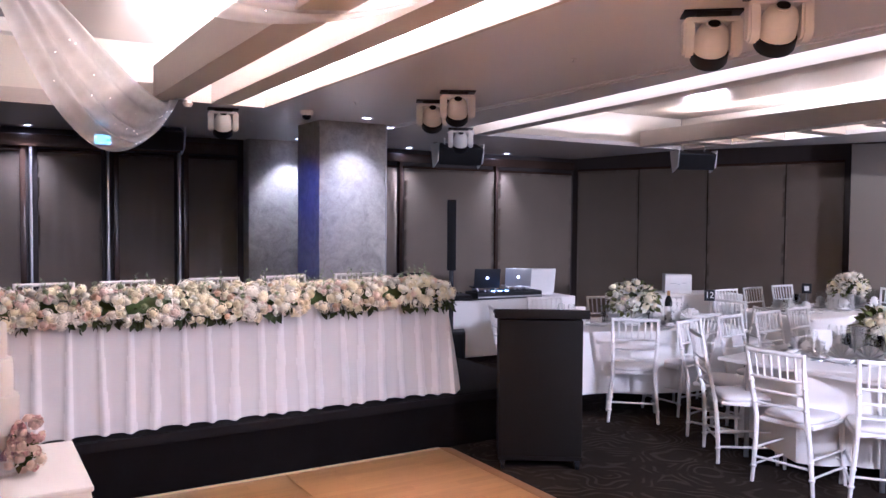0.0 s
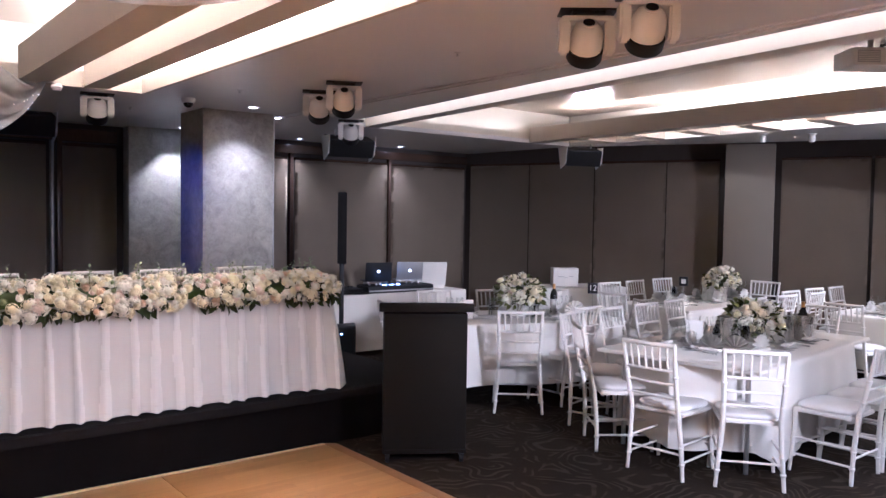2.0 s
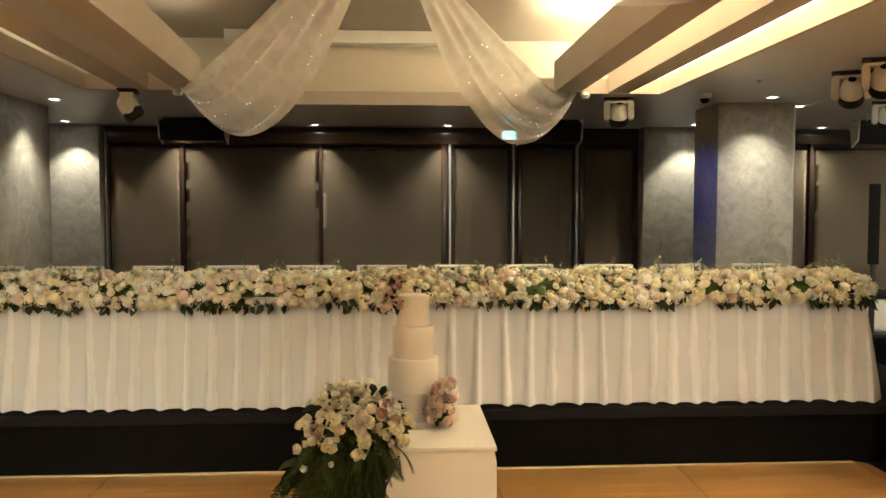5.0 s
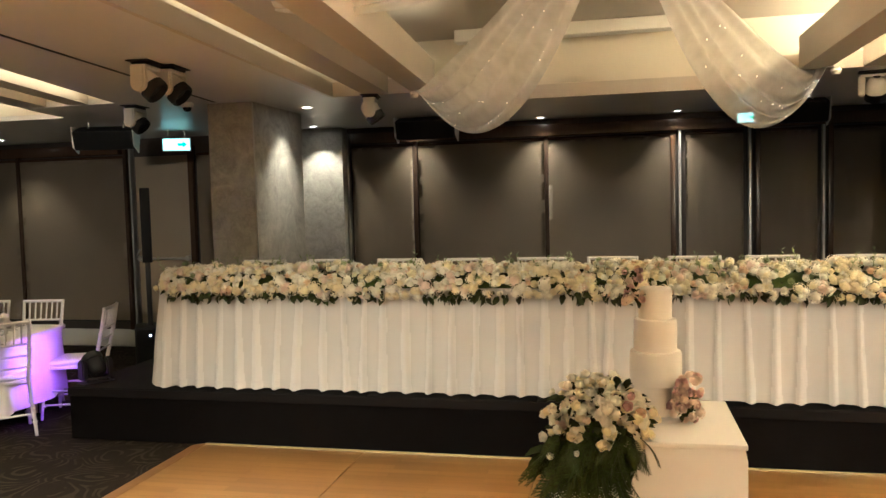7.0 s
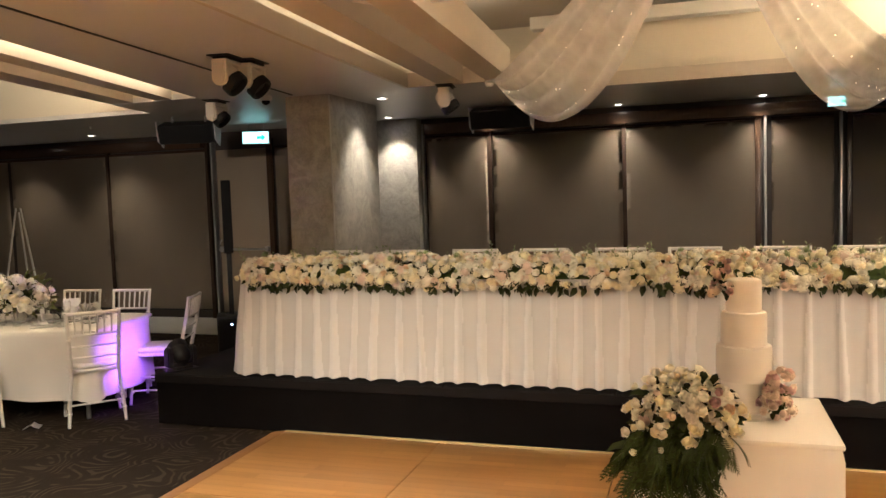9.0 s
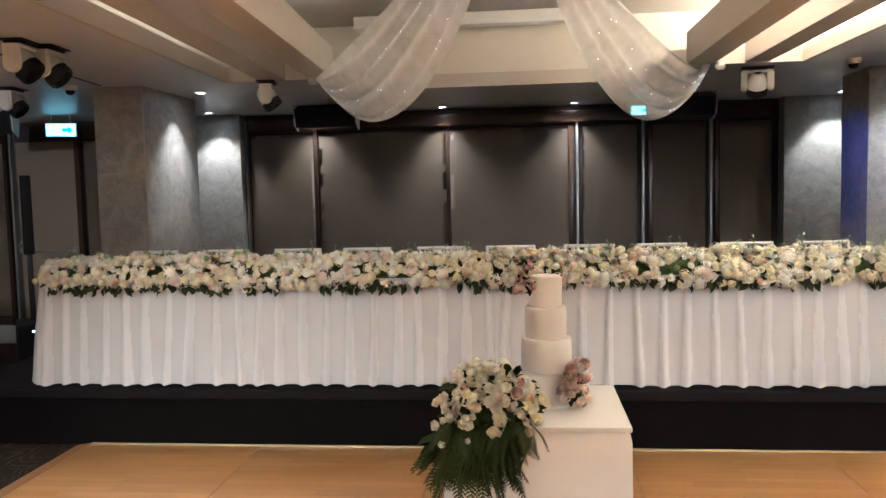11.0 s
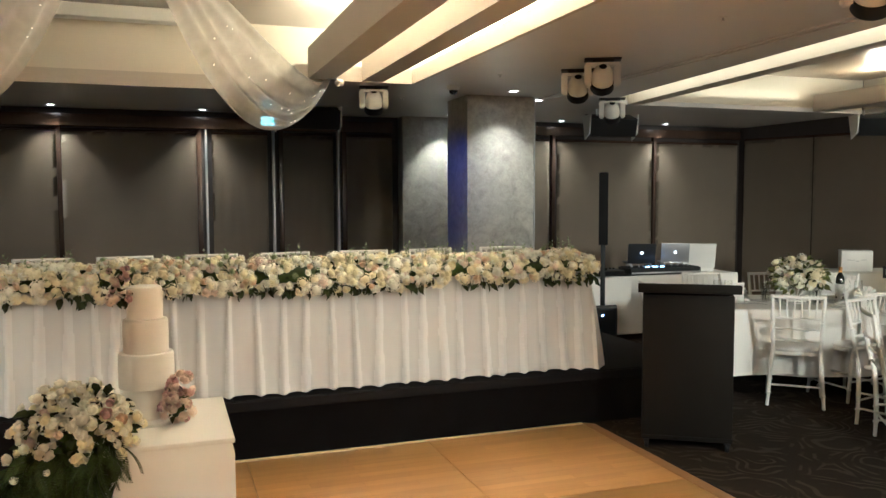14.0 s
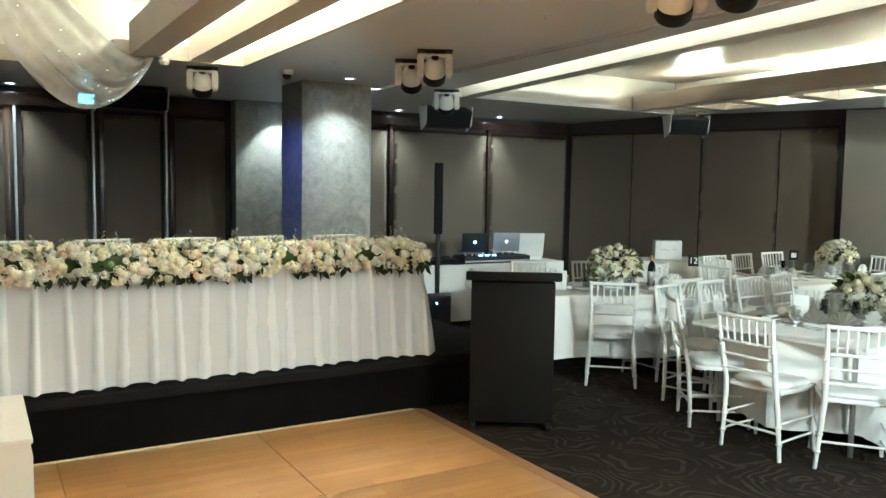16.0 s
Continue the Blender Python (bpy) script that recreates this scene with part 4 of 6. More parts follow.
cake = thing("wedding_cake", pose(0.155, 3.86, PZ + 0.002), "four-tier white iced wedding cake", "cake")
for name, z0, z1, r in (("bottom_tier", 0.014, 0.142, 0.092), ("second_tier", 0.142, 0.287, 0.110), ("third_tier", 0.287, 0.426, 0.090), ("top_tier", 0.426, 0.560, 0.070)):
    part(name, lathe(B(), [(0, z0), (r, z0), (r + 0.001, (z0 + z1) / 2), (r, z1 - 0.012), (r - 0.004, z1 - 0.003), (r - 0.012, z1), (0, z1)], 48), M_ICING, cake, smooth=35)
part("cake_board", lathe(B(), [(0, 0), (0.15, 0), (0.152, 0.006), (0.15, 0.013), (0, 0.013)], 40), M_WHITE, cake, "round white cake board")
clump = thing("cake_flowers", pose(0.275, 3.74, PZ + 0.001), "cluster of pink and blush roses leaning on the cake", "flowers")
rng = random.Random(23)
part("moss_core", core(0.030, 0.026, 0.075, 0.085, 0.0, -0.98), M_LEAF, clump, "dark green stems")
for cx, cz, n, spread in ((-0.012, 0.050, 20, 0.054), (-0.014, 0.108, 16, 0.042), (0.016, 0.160, 16, 0.042)):
    for q in range(n):
        d = Vector((rng.uniform(-1, 1), rng.uniform(-1, 0.6), rng.uniform(-0.8, 1))).normalized()
        p = Vector((cx, 0, cz)) + d * spread
        p.z = max(p.z, 0.022)
        me = pick(rng, dict(blush=0.5, pink=0.42, mauve=0.08))[1]
        bloom(me, aim(p, d + Vector((0, -0.4, 0.2)), rng.uniform(0, 6), rng.uniform(0.021, 0.031)), clump)
gs = [(LEAF, Matrix.Translation((rng.uniform(-0.05, 0.03), rng.uniform(-0.04, 0.01), rng.uniform(0.03, 0.16))) @ Vector((rng.uniform(-1, 1), -0.6, rng.uniform(-1, 1))).to_track_quat("X", "Z").to_matrix().to_4x4() @ Matrix.Scale(rng.uniform(0.02, 0.04), 4), 0) for _ in range(26)]
joined("leaves", gs, [M_OLIVE], clump)
# posy pinned to the upper tiers
posy = thing("cake_posy", pose(0.068, 3.80, PZ + 0.555), "small pink and green posy on the top tier of the cake", "flowers")
rng = random.Random(5)
for i in range(22):
    me = pick(rng, dict(pink=0.35, mauve=0.3, blush=0.35))[1]
    bloom(me, aim((rng.uniform(-0.045, 0.035), rng.uniform(-0.03, 0.0), rng.uniform(-0.06, 0.09)), (rng.uniform(-0.8, 0.3), -1, rng.uniform(-0.3, 0.8)), rng.uniform(0, 6), rng.uniform(0.015, 0.024)), posy)
gs = [(LEAF, Matrix.Translation((rng.uniform(-0.04, 0.03), rng.uniform(-0.02, 0.01), rng.uniform(-0.05, 0.09))) @ Vector((rng.uniform(-1, 0.6), -0.6, rng.uniform(-1, 1))).to_track_quat("X", "Z").to_matrix().to_4x4() @ Matrix.Scale(rng.uniform(0.025, 0.045), 4), 0) for _ in range(22)]
joined("leaves", gs, [M_LEAF], posy)

# bouquet that spills over the front corner of the plinth
bq = thing("bouquet", pose(-0.075, 3.56, PZ + 0.001), "large loose bouquet of white roses and ferns on the cake stand", "flowers")
rng = random.Random(31)
wm = dict(white=0.66, cream=0.32, blush=0.02)
part("moss_core", core(0.150, 0.10, 0.130, 0.065, -0.08, -0.35), M_FERN, bq, "dark green stems and moss")
part("fern_core", core(0.085, 0.045, 0.13, -0.06, -0.130), M_FERN, bq, "dense dark fern stems")
heads = []
while len(heads) < 66:
    a, zc = rng.uniform(0, math.tau), rng.uniform(-0.12, 1.0)
    d = Vector((math.sqrt(1 - zc * zc) * math.cos(a), math.sqrt(1 - zc * zc) * math.sin(a), zc))
    if all((d - h).length > 0.25 for h in heads):
        heads.append(d)
    elif rng.random() < 0.02:
        heads.append(d)
for d in heads:
    k = rng.uniform(0.86, 1.14)
    c = Vector((d.x * 0.190 * k, d.y * 0.150 * k - 0.08, 0.045 + d.z * 0.175 * k))
    for q in range(rng.choice((3, 3, 4, 5))):
        p = c + Vector((rng.uniform(-0.032, 0.032), rng.uniform(-0.028, 0.028), rng.uniform(-0.028, 0.028)))
        if p.y > -0.06 and p.z < 0.03:
            p.z = 0.04
        me = BLOOMS[rng.choices(list(wm), list(wm.values()))[0]][rng.choice((0, 1, 2, 2))]
        bloom(me, aim(p, d + Vector((rng.uniform(-0.5, 0.5), rng.uniform(-0.7, 0.1), rng.uniform(-0.2, 0.5))), rng.uniform(0, 6.3), rng.uniform(0.020, 0.031)), bq)
# the large white head and the coloured roses beside it
for x, y, z, q in ((0.030, -0.235, 0.165, 0.040), (0.000, -0.240, 0.140, 0.030), (0.058, -0.235, 0.145, 0.032), (0.025, -0.245, 0.115, 0.030), (0.062, -0.225, 0.190, 0.028), (0.000, -0.225, 0.190, 0.028), (0.045, -0.235, 0.085, 0.026)):
    bloom(BLOOMS["white"][2], aim((x, y, z), (rng.uniform(-0.3, 0.3), -1, 0.35), rng.uniform(0, 6), q), bq)
bloom(BLOOMS["pink"][0], aim((0.105, -0.205, 0.165), (0.2, -1, 0.5), 0, 0.026), bq)
bloom(BLOOMS["pink"][1], aim((0.118, -0.195, 0.200), (0.2, -1, 0.5), 0, 0.022), bq)
bloom(BLOOMS["peach"][1], aim((0.150, -0.18, 0.135), (0.4, -1, 0.3), 0, 0.030), bq)
# roses that have slipped down among the ferns
for x, z in ((-0.185, -0.030), (-0.085, -0.015)):
    bloom(rng.choice(BLOOMS["white"][:2]), aim((x, -0.24, z), (rng.uniform(-0.8, 0.4), -0.7, rng.uniform(0.5, 1.2)), rng.uniform(0, 6), rng.uniform(0.015, 0.021)), bq)
gs, fr = [], []
for i in range(140):
    a, zc = rng.uniform(0, 6.283), rng.uniform(-0.2, 0.95)
    s = math.sqrt(1 - zc * zc)
    d = Vector((s * math.cos(a), s * math.sin(a), zc))
    k = rng.uniform(0.8, 1.06)
    gs.append((LEAF, Matrix.Translation((d.x * 0.18 * k, d.y * 0.135 * k - 0.08, 0.06 + max(d.z, -0.3) * 0.165 * k)) @ (d + Vector((rng.uniform(-0.6, 0.6), -0.3, rng.uniform(-0.6, 0.3)))).to_track_quat("X", "Z").to_matrix().to_4x4() @ Matrix.Rotation(rng.uniform(-1, 1), 4, "X") @ Matrix.Scale(rng.uniform(0.035, 0.065), 4), 0))
for i in range(260):
    x = rng.uniform(-0.17, 0.15)
    d = Vector((x * 1.0 - 0.15 + rng.uniform(-0.8, 0.8), -0.22 - 0.4 * rng.random(), -0.85 + rng.uniform(-0.3, 0.4)))
    p = Vector((x, -0.09 - 0.11 * rng.random(), rng.uniform(-0.11 + 0.6 * abs(x + 0.05), 0.06)))
    fr.append((FERN, Matrix.Translation(p) @ d.to_track_quat("X", "Z").to_matrix().to_4x4() @ Matrix.Rotation(rng.uniform(-1.5, 1.5), 4, "X") @ Matrix.Scale(rng.uniform(0.08, 0.15), 4), 0))
# long fronds fan out and down to a ragged point
for i in range(46):
    f = rng.uniform(-1, 1)
    d = Vector((f * 0.32 - 0.14, -0.25 * rng.random(), -1.0 + 0.4 * abs(f)))
    p = Vector((0.10 * f - 0.02, -0.17 - 0.05 * rng.random(), rng.uniform(-0.07, 0.02)))
    fr.append((FERN, Matrix.Translation(p) @ d.to_track_quat("X", "Y").to_matrix().to_4x4() @ Matrix.Rotation(rng.uniform(-0.5, 0.5), 4, "X") @ Matrix.Scale(rng.uniform(0.15, 0.24), 4), 0))
for i in range(30):
    d = Vector((rng.uniform(-1.0, 0.6), -0.5, rng.uniform(-0.9, 0.2)))
    gs.append((LEAF, Matrix.Translation((rng.uniform(-0.19, 0.15), -0.16, rng.uniform(-0.10, 0.03))) @ d.to_track_quat("X", "Z").to_matrix().to_4x4() @ Matrix.Rotation(rng.uniform(-1, 1), 4, "X") @ Matrix.Scale(rng.uniform(0.06, 0.10), 4), 0))
for i in range(7):
    d = Vector((-1.0, -0.3, rng.uniform(-0.5, 0.1)))
    gs.append((LEAF, Matrix.Translation((-0.18, -0.15, rng.uniform(-0.10, -0.03))) @ d.to_track_quat("X", "Z").to_matrix().to_4x4() @ Matrix.Rotation(rng.uniform(-1, 1), 4, "X") @ Matrix.Scale(rng.uniform(0.09, 0.13), 4), 0))
for i in range(14):
    d = Vector((-0.9 + rng.uniform(-0.2, 0.3), -0.4, rng.uniform(-0.9, -0.1)))
    fr.append((FERN, Matrix.Translation((-0.12, -0.14, rng.uniform(-0.14, 0.0))) @ d.to_track_quat("X", "Z").to_matrix().to_4x4() @ Matrix.Rotation(rng.uniform(-0.6, 0.6), 4, "X") @ Matrix.Scale(rng.uniform(0.14, 0.22), 4), 0))
joined("leaves", gs, [M_LEAF], bq)
joined("fern_fronds", fr, [M_FERN], bq, "dark green fern fronds")

# ---- chairs ----
def chair_model(m, label, group):
    """A ladder-back banquet chair with spindles under its top rail; it faces along +y."""
    c = thing("banquet_chair", m, label, "chair", group)
    top = 0.92
    def back(x, t):
        """A point of a back post: t runs from the floor to the top."""
        z = top * t
        y = -0.215 + 0.035 * math.cos(t * 3.0) - 0.075 * max(0, t - 0.48) * 2 - 0.03 * (1 - t)
        return Vector((x * (1.13 - 0.19 * min(t, 0.5) * 2 + 0.08 * max(0, t - 0.5) * 2), y, z))
    for s in (-1, 1):
        bm = B()
        polytube(bm, [back(s * 0.185, t / 10) for t in range(11)], [0.013, 0.014, 0.016, 0.017, 0.018, 0.017, 0.016, 0.016, 0.015, 0.014, 0.013], 8)
        for t in (0.12, 0.24, 0.60, 0.76):
            p = back(s * 0.185, t)
            lathe(bm, [(0.015, -0.010), (0.021, -0.004), (0.021, 0.004), (0.015, 0.010)], 8, p)
        part("back_post", bm, M_WHITE, c)
        bm = B()
        pts = [(s * 0.212, 0.205, 0.0), (s * 0.202, 0.195, 0.15), (s * 0.19, 0.185, 0.30), (s * 0.187, 0.183, 0.42)]
        polytube(bm, pts, [0.012, 0.015, 0.017, 0.018], 8)
        for z in (0.11, 0.23):
            lathe(bm, [(0.014, -0.010), (0.021, -0.004), (0.021, 0.004), (0.014, 0.010)], 8, (s * (0.20 - 0.03 * z), 0.193, z))
        part("front_leg", bm, M_WHITE, c)
    def rail(name, t, r, bow=0.0):
        a, b = back(-0.185, t), back(0.185, t)
        part(name, polytube(B(), [a.lerp(b, k / 6) + Vector((0, -bow * math.sin(math.pi * k / 6), 0)) for k in range(7)], r, 8), M_WHITE, c)
    rail("crest_rail", 0.985, 0.014, 0.012)
    rail("back_rail", 0.80, 0.010, 0.010)
    rail("back_rail", 0.70, 0.009, 0.008)
    rail("back_rail", 0.60, 0.009, 0.006)
    for k in range(1, 7):
        a = back(-0.185, 0.80).lerp(back(0.185, 0.80), k / 7) + Vector((0, -0.010 * math.sin(math.pi * k / 7), 0))
        b = back(-0.185, 0.985).lerp(back(0.185, 0.985), k / 7) + Vector((0, -0.012 * math.sin(math.pi * k / 7), 0))
        part("spindle", tube(B(), a, b, 0.0075, n=6), M_WHITE, c)
    bm = B()
    prism(bm, [(-0.185, -0.185), (0.185, -0.185), (0.205, 0.05), (0.20, 0.205), (-0.20, 0.205), (-0.205, 0.05)], 0.415, 0.445)
    bmesh.ops.bevel(bm, geom=list(bm.edges), offset=0.008, segments=2, affect="EDGES")
    part("seat_frame", bm, M_WHITE, c)
    bm = B()
    n = 28
    def outline(k, f):
        a = k * math.tau / n
        e = 0.45
        x, y = abs(math.cos(a)) ** e * math.copysign(1, math.cos(a)), abs(math.sin(a)) ** e * math.copysign(1, math.sin(a))
        return x * 0.192 * f * (1 + 0.04 * y), y * 0.188 * f + 0.008
    rings = [[bm.verts.new((*outline(k, f), z)) for k in range(n)] for f, z in ((0.98, 0.446), (1.03, 0.458), (1.02, 0.472), (0.90, 0.486), (0.55, 0.492))]
    for a, b in zip(rings, rings[1:]):
        for k in range(n):
            bm.faces.new((a[k], a[(k + 1) % n], b[(k + 1) % n], b[k]))
    bm.faces.new(rings[-1])
    bm.faces.new(rings[0][::-1])
    part("cushion", bm, M_CUSHION, c, "white padded seat cushion", smooth=60)
    for s in (-1, 1):
        for z in (0.12, 0.235):
            part("stretcher", tube(B(), back(s * 0.185, z / top), (s * (0.20 - 0.03 * z), 0.192, z), 0.0085, n=6), M_WHITE, c)
    for z in (0.175,):
        part("stretcher", tube(B(), (-0.193, 0.191, z), (0.193, 0.191, z), 0.0085, n=6), M_WHITE, c)
        part("stretcher", tube(B(), back(-0.185, z / top), back(0.185, z / top), 0.0085, n=6), M_WHITE, c)
    return c


CHAIR_LABEL = "white spindle-back banquet chair with a white padded seat"
CHAIR = chair_model(pose(5.30, 9.62, 0, 0, 0, 185), CHAIR_LABEL, "white banquet chairs")


def dining_table(cx, cy, hx_, hy_, turn, seats, seed, hem=0.19, taper=0.0):
    """An oblong dining table with its cloth; seats are (x, y, turn) of its chairs, and a place is laid before each."""
    rng = random.Random(seed)
    base = pose(cx, cy, 0, 0, 0, turn)
    t = thing("dining_table", base, "oblong banquet table under a white cloth", "table", "dining tables")
    part("tabletop", box(B(), (0, 0, 0.73), (2 * hx_ - 0.03, 2 * hy_ - 0.03, 0.026), bevel=0.006), M_WHITE, t)
    for sx in (-1, 1):
        for sy in (-1, 1):
            part("leg", tube(B(), (sx * (hx_ - 0.2), sy * (hy_ - 0.15), 0), (sx * (hx_ - 0.2), sy * (hy_ - 0.15), 0.716), 0.018), M_CHROME, t)
    bm = B()
    n, p_ = 220, 22 if taper else 9
    prof = [(0.0, 0.0, 0), (0.5, 0.0, 0), (0.93, 0.0, 0), (0.985, 0.0, 0), (1.0, -0.010, 0.02), (1.003, -0.05, 0.10), (1.004, -0.16, 0.35), (1.006, -0.32, 0.7), (1.010, -0.45, 0.9), (1.012, -(0.748 - hem), 1.0)]
    ph = [rng.uniform(0, 6.28) for _ in range(4)]
    rows = []
    for q, z, f in prof:
        if q == 0:
            rows.append([bm.verts.new((0, 0, 0.748))])
            continue
        row = []
        for k in range(n):
            a = k * math.tau / n
            c, s = math.cos(a), math.sin(a)
            e = ((abs(c) + taper * abs(s)) ** p_ + abs(s) ** p_) ** (-1 / p_)
            x, y = hx_ * q * c * e, hy_ * q * s * e
            end_, side_ = (abs(x) / hx_ + taper * abs(y) / hy_) / q, abs(y) / hy_ / q
            corner = max(0.0, min(end_, side_) - 0.80) * 5
            w = math.sin(9 * (x + y) + ph[0]) * 0.5 + math.sin(17 * (x - y) + ph[1] + 2 * noise.noise(Vector((x * 2, y * 2, seed))))
            push = f * (0.013 * w + 0.055 * corner + 0.012 * noise.noise(Vector((x * 3, y * 3, seed))))
            nx, ny = (math.copysign(1, x), math.copysign(taper, y)) if end_ > side_ else (0, math.copysign(1, y))
            if corner > 0.3:
                nx, ny = math.copysign(0.7, x), math.copysign(0.7, y)
            drop = -0.06 * corner * f if f > 0.8 else 0
            row.append(bm.verts.new((x + nx * push, y + ny * push, 0.748 + z + drop + (0.012 * math.sin(6 * (x - y) + ph[2]) if f > 0.95 else 0))))
        rows.append(row)
    for a, b in zip(rows, rows[1:]):
        for k in range(n):
            k2 = (k + 1) % n
            bm.faces.new((a[0], b[k], b[k2]) if len(a) == 1 else (a[k], a[k2], b[k2], b[k]))
    cl = part("tablecloth", bm, M_CLOTH, smooth=70)
    cl.matrix_world = base
    tagged(cl, "white tablecloth falling in soft folds from a dining table", "tablecloth", "dining table cloths")
    for x, y, a in seats:
        copy_thing(CHAIR, pose(x, y, 0, 0, 0, a + rng.uniform(-2, 2)))
        fx, fy = -math.sin(radians(a)), math.cos(radians(a))
        p = base.inverted() @ Vector((x + 0.55 * fx, y + 0.55 * fy, 0))
        p.x, p.y = max(-hx_ + 0.20, min(hx_ - 0.20, p.x)), max(-hy_ + 0.19, min(hy_ - 0.19, p.y))
        g = base @ p
        setting(g.x, g.y, 0.749, a, rng)
    return t


# ---- table ware ----
def ware(name, bm, mat, label, category, group, smooth=40):
    ob = part(name, bm, mat, smooth=smooth)
    ob.location = (0, 0, 0)
    return tagged(ob, label, category, group)


WARE = {}


def place_ware(kind, make, m):
    """The first piece of a kind is made, the others are copies of it."""
    if kind not in WARE:
        WARE[kind] = make()
        WARE[kind].matrix_world = m
    else:
        copy_thing(WARE[kind], m)


def wine_glass():
    g = [(0.0, 0.0), (0.034, 0.0), (0.034, 0.002), (0.006, 0.006), (0.004, 0.03), (0.004, 0.085), (0.012, 0.095), (0.034, 0.125), (0.038, 0.155), (0.030, 0.205), (0.0288, 0.205), (0.0362, 0.155), (0.032, 0.127), (0.0, 0.10)]
    return ware("wine_glass", lathe(B(), g, 16), M_GLASS, "clear stemmed wine glass on the table", "glass", "table ware")


def tumbler():
    g = [(0.0, 0.0), (0.030, 0.0), (0.034, 0.06), (0.036, 0.115), (0.0345, 0.115), (0.032, 0.06), (0.028, 0.008), (0.0, 0.008)]
    return ware("water_glass", lathe(B(), g, 16), M_GLASS, "clear water glass on the table", "glass", "table ware")


def plate():
    return ware("side_plate", lathe(B(), [(0.0, 0.002), (0.06, 0.0), (0.065, 0.004), (0.10, 0.014), (0.101, 0.016), (0.098, 0.016), (0.064, 0.008), (0.0, 0.007)], 28), M_PORCELAIN, "white porcelain plate at a laid place", "plate", "table ware")


def bread_plate():
    return ware("bread_plate", lathe(B(), [(0.0, 0.002), (0.045, 0.0), (0.048, 0.003), (0.074, 0.010), (0.075, 0.012), (0.072, 0.012), (0.047, 0.007), (0.0, 0.006)], 24), M_PORCELAIN, "small white bread plate at a laid place", "plate", "table ware")


def candle():
    return ware("tealight_glass", lathe(B(), [(0.0, 0.0), (0.030, 0.0), (0.034, 0.05), (0.036, 0.085), (0.034, 0.085), (0.031, 0.05), (0.027, 0.012), (0.0, 0.012)], 16), M_GLASS, "small glass tealight holder by the table flowers", "candle holder", "table ware")


def napkin():
    bm = B()
    # a pleated fan that stands on a folded base
    rows = []
    for j, f in enumerate((0.12, 0.55, 1.0)):
        rows.append([bm.verts.new((0.105 * f * math.cos(radians(180 * k / 16)), 0.016 * f * (-1) ** k, 0.018 + 0.105 * f * math.sin(radians(180 * k / 16)))) for k in range(17)])
    for a, b in zip(rows, rows[1:]):
        for k in range(16):
            bm.faces.new((a[k], a[k + 1], b[k + 1], b[k]))
    bmesh.ops.solidify(bm, geom=bm.faces[:], thickness=0.004)
    box(bm, (0, 0, 0.010), (0.16, 0.06, 0.018), bevel=0.006)
    return ware("napkin", bm, M_CLOTH, "white linen napkin pleated into a fan on a plate", "napkin", "table ware")


def knife():
    bm = B()
    box(bm, (0, 0.05, 0.002), (0.018, 0.12, 0.002), bevel=0.0008)
    box(bm, (0, -0.06, 0.003), (0.011, 0.10, 0.005), bevel=0.002)
    return ware("knife", bm, M_CHROME, "steel table knife beside a plate", "cutlery", "table ware")


def fork():
    bm = B()
    box(bm, (0, -0.05, 0.003), (0.010, 0.12, 0.004), bevel=0.0015)
    box(bm, (0, 0.03, 0.004), (0.022, 0.04, 0.003), bevel=0.0012)
    for k in (-1, 0, 1):
        box(bm, (0.008 * k, 0.07, 0.005), (0.004, 0.05, 0.002))
    return ware("fork", bm, M_CHROME, "steel table fork beside a plate", "cutlery", "table ware")


def setting(x, y, z, turn, rng):
    """A place laid at (x, y) for a chair that faces along turn."""
    m = pose(x, y, z, 0, 0, turn)
    def at(dx, dy, spin=0.0, dz=0.0):
        return m @ pose(dx, dy, dz, 0, 0, spin)
    place_ware("plate", plate, at(0, 0))
    place_ware("napkin", napkin, at(0, 0, rng.uniform(-8, 8), 0.012))
    place_ware("knife", knife, at(0.14, 0, rng.uniform(-3, 3)))
    place_ware("fork", fork, at(-0.14, 0, rng.uniform(-3, 3)))
    place_ware("knife", knife, at(0.165, 0.01, rng.uniform(-3, 3)))
    place_ware("fork", fork, at(-0.168, 0.01, rng.uniform(-3, 3)))
    place_ware("bread", bread_plate, at(-0.22, 0.08))
    place_ware("wine", wine_glass, at(0.19 + rng.uniform(-0.02, 0.02), 0.11))
    place_ware("wine", wine_glass, at(0.11 + rng.uniform(-0.02, 0.02), 0.17))
    place_ware("tumbler", tumbler, at(0.02, 0.19 + rng.uniform(-0.02, 0.02)))


def text_mesh(body, size, depth=0.001):
    cu = bpy.data.curves.new("writing", "FONT")
    cu.body, cu.size, cu.extrude, cu.align_x, cu.align_y = body, size, depth, "CENTER", "CENTER"
    ob = bpy.data.objects.new("writing", cu)
    me = bpy.data.meshes.new_from_object(ob)
    bpy.data.objects.remove(ob)
    return me


def number_sign(x, y, z, turn, body=""):
    s = thing("table_number", pose(x, y, z, 0, 0, turn), "small black table number card on a thin stand", "sign", "table numbers")
    part("stand", tube(lathe(B(), [(0, 0), (0.03, 0), (0.03, 0.004), (0.004, 0.008), (0.004, 0.01)], 12), (0, 0, 0.008), (0, 0, 0.20), 0.003), M_CHROME, s)
    part("card", box(B(), (0, 0, 0.255), (0.10, 0.006, 0.11), bevel=0.002), M_BLACK, s)
    if body:
        me = text_mesh(body, 0.085)
        me.materials.append(M_WHITE)
        w_ = new("number", me)
        w_.parent = s
        w_.matrix_basis = pose(0, -0.0045, 0.255, 90, 0, 0)
    else:
        part("number", box(B(), (0, -0.0045, 0.255), (0.05, 0.002, 0.05)), M_WHITE, s)
    return s


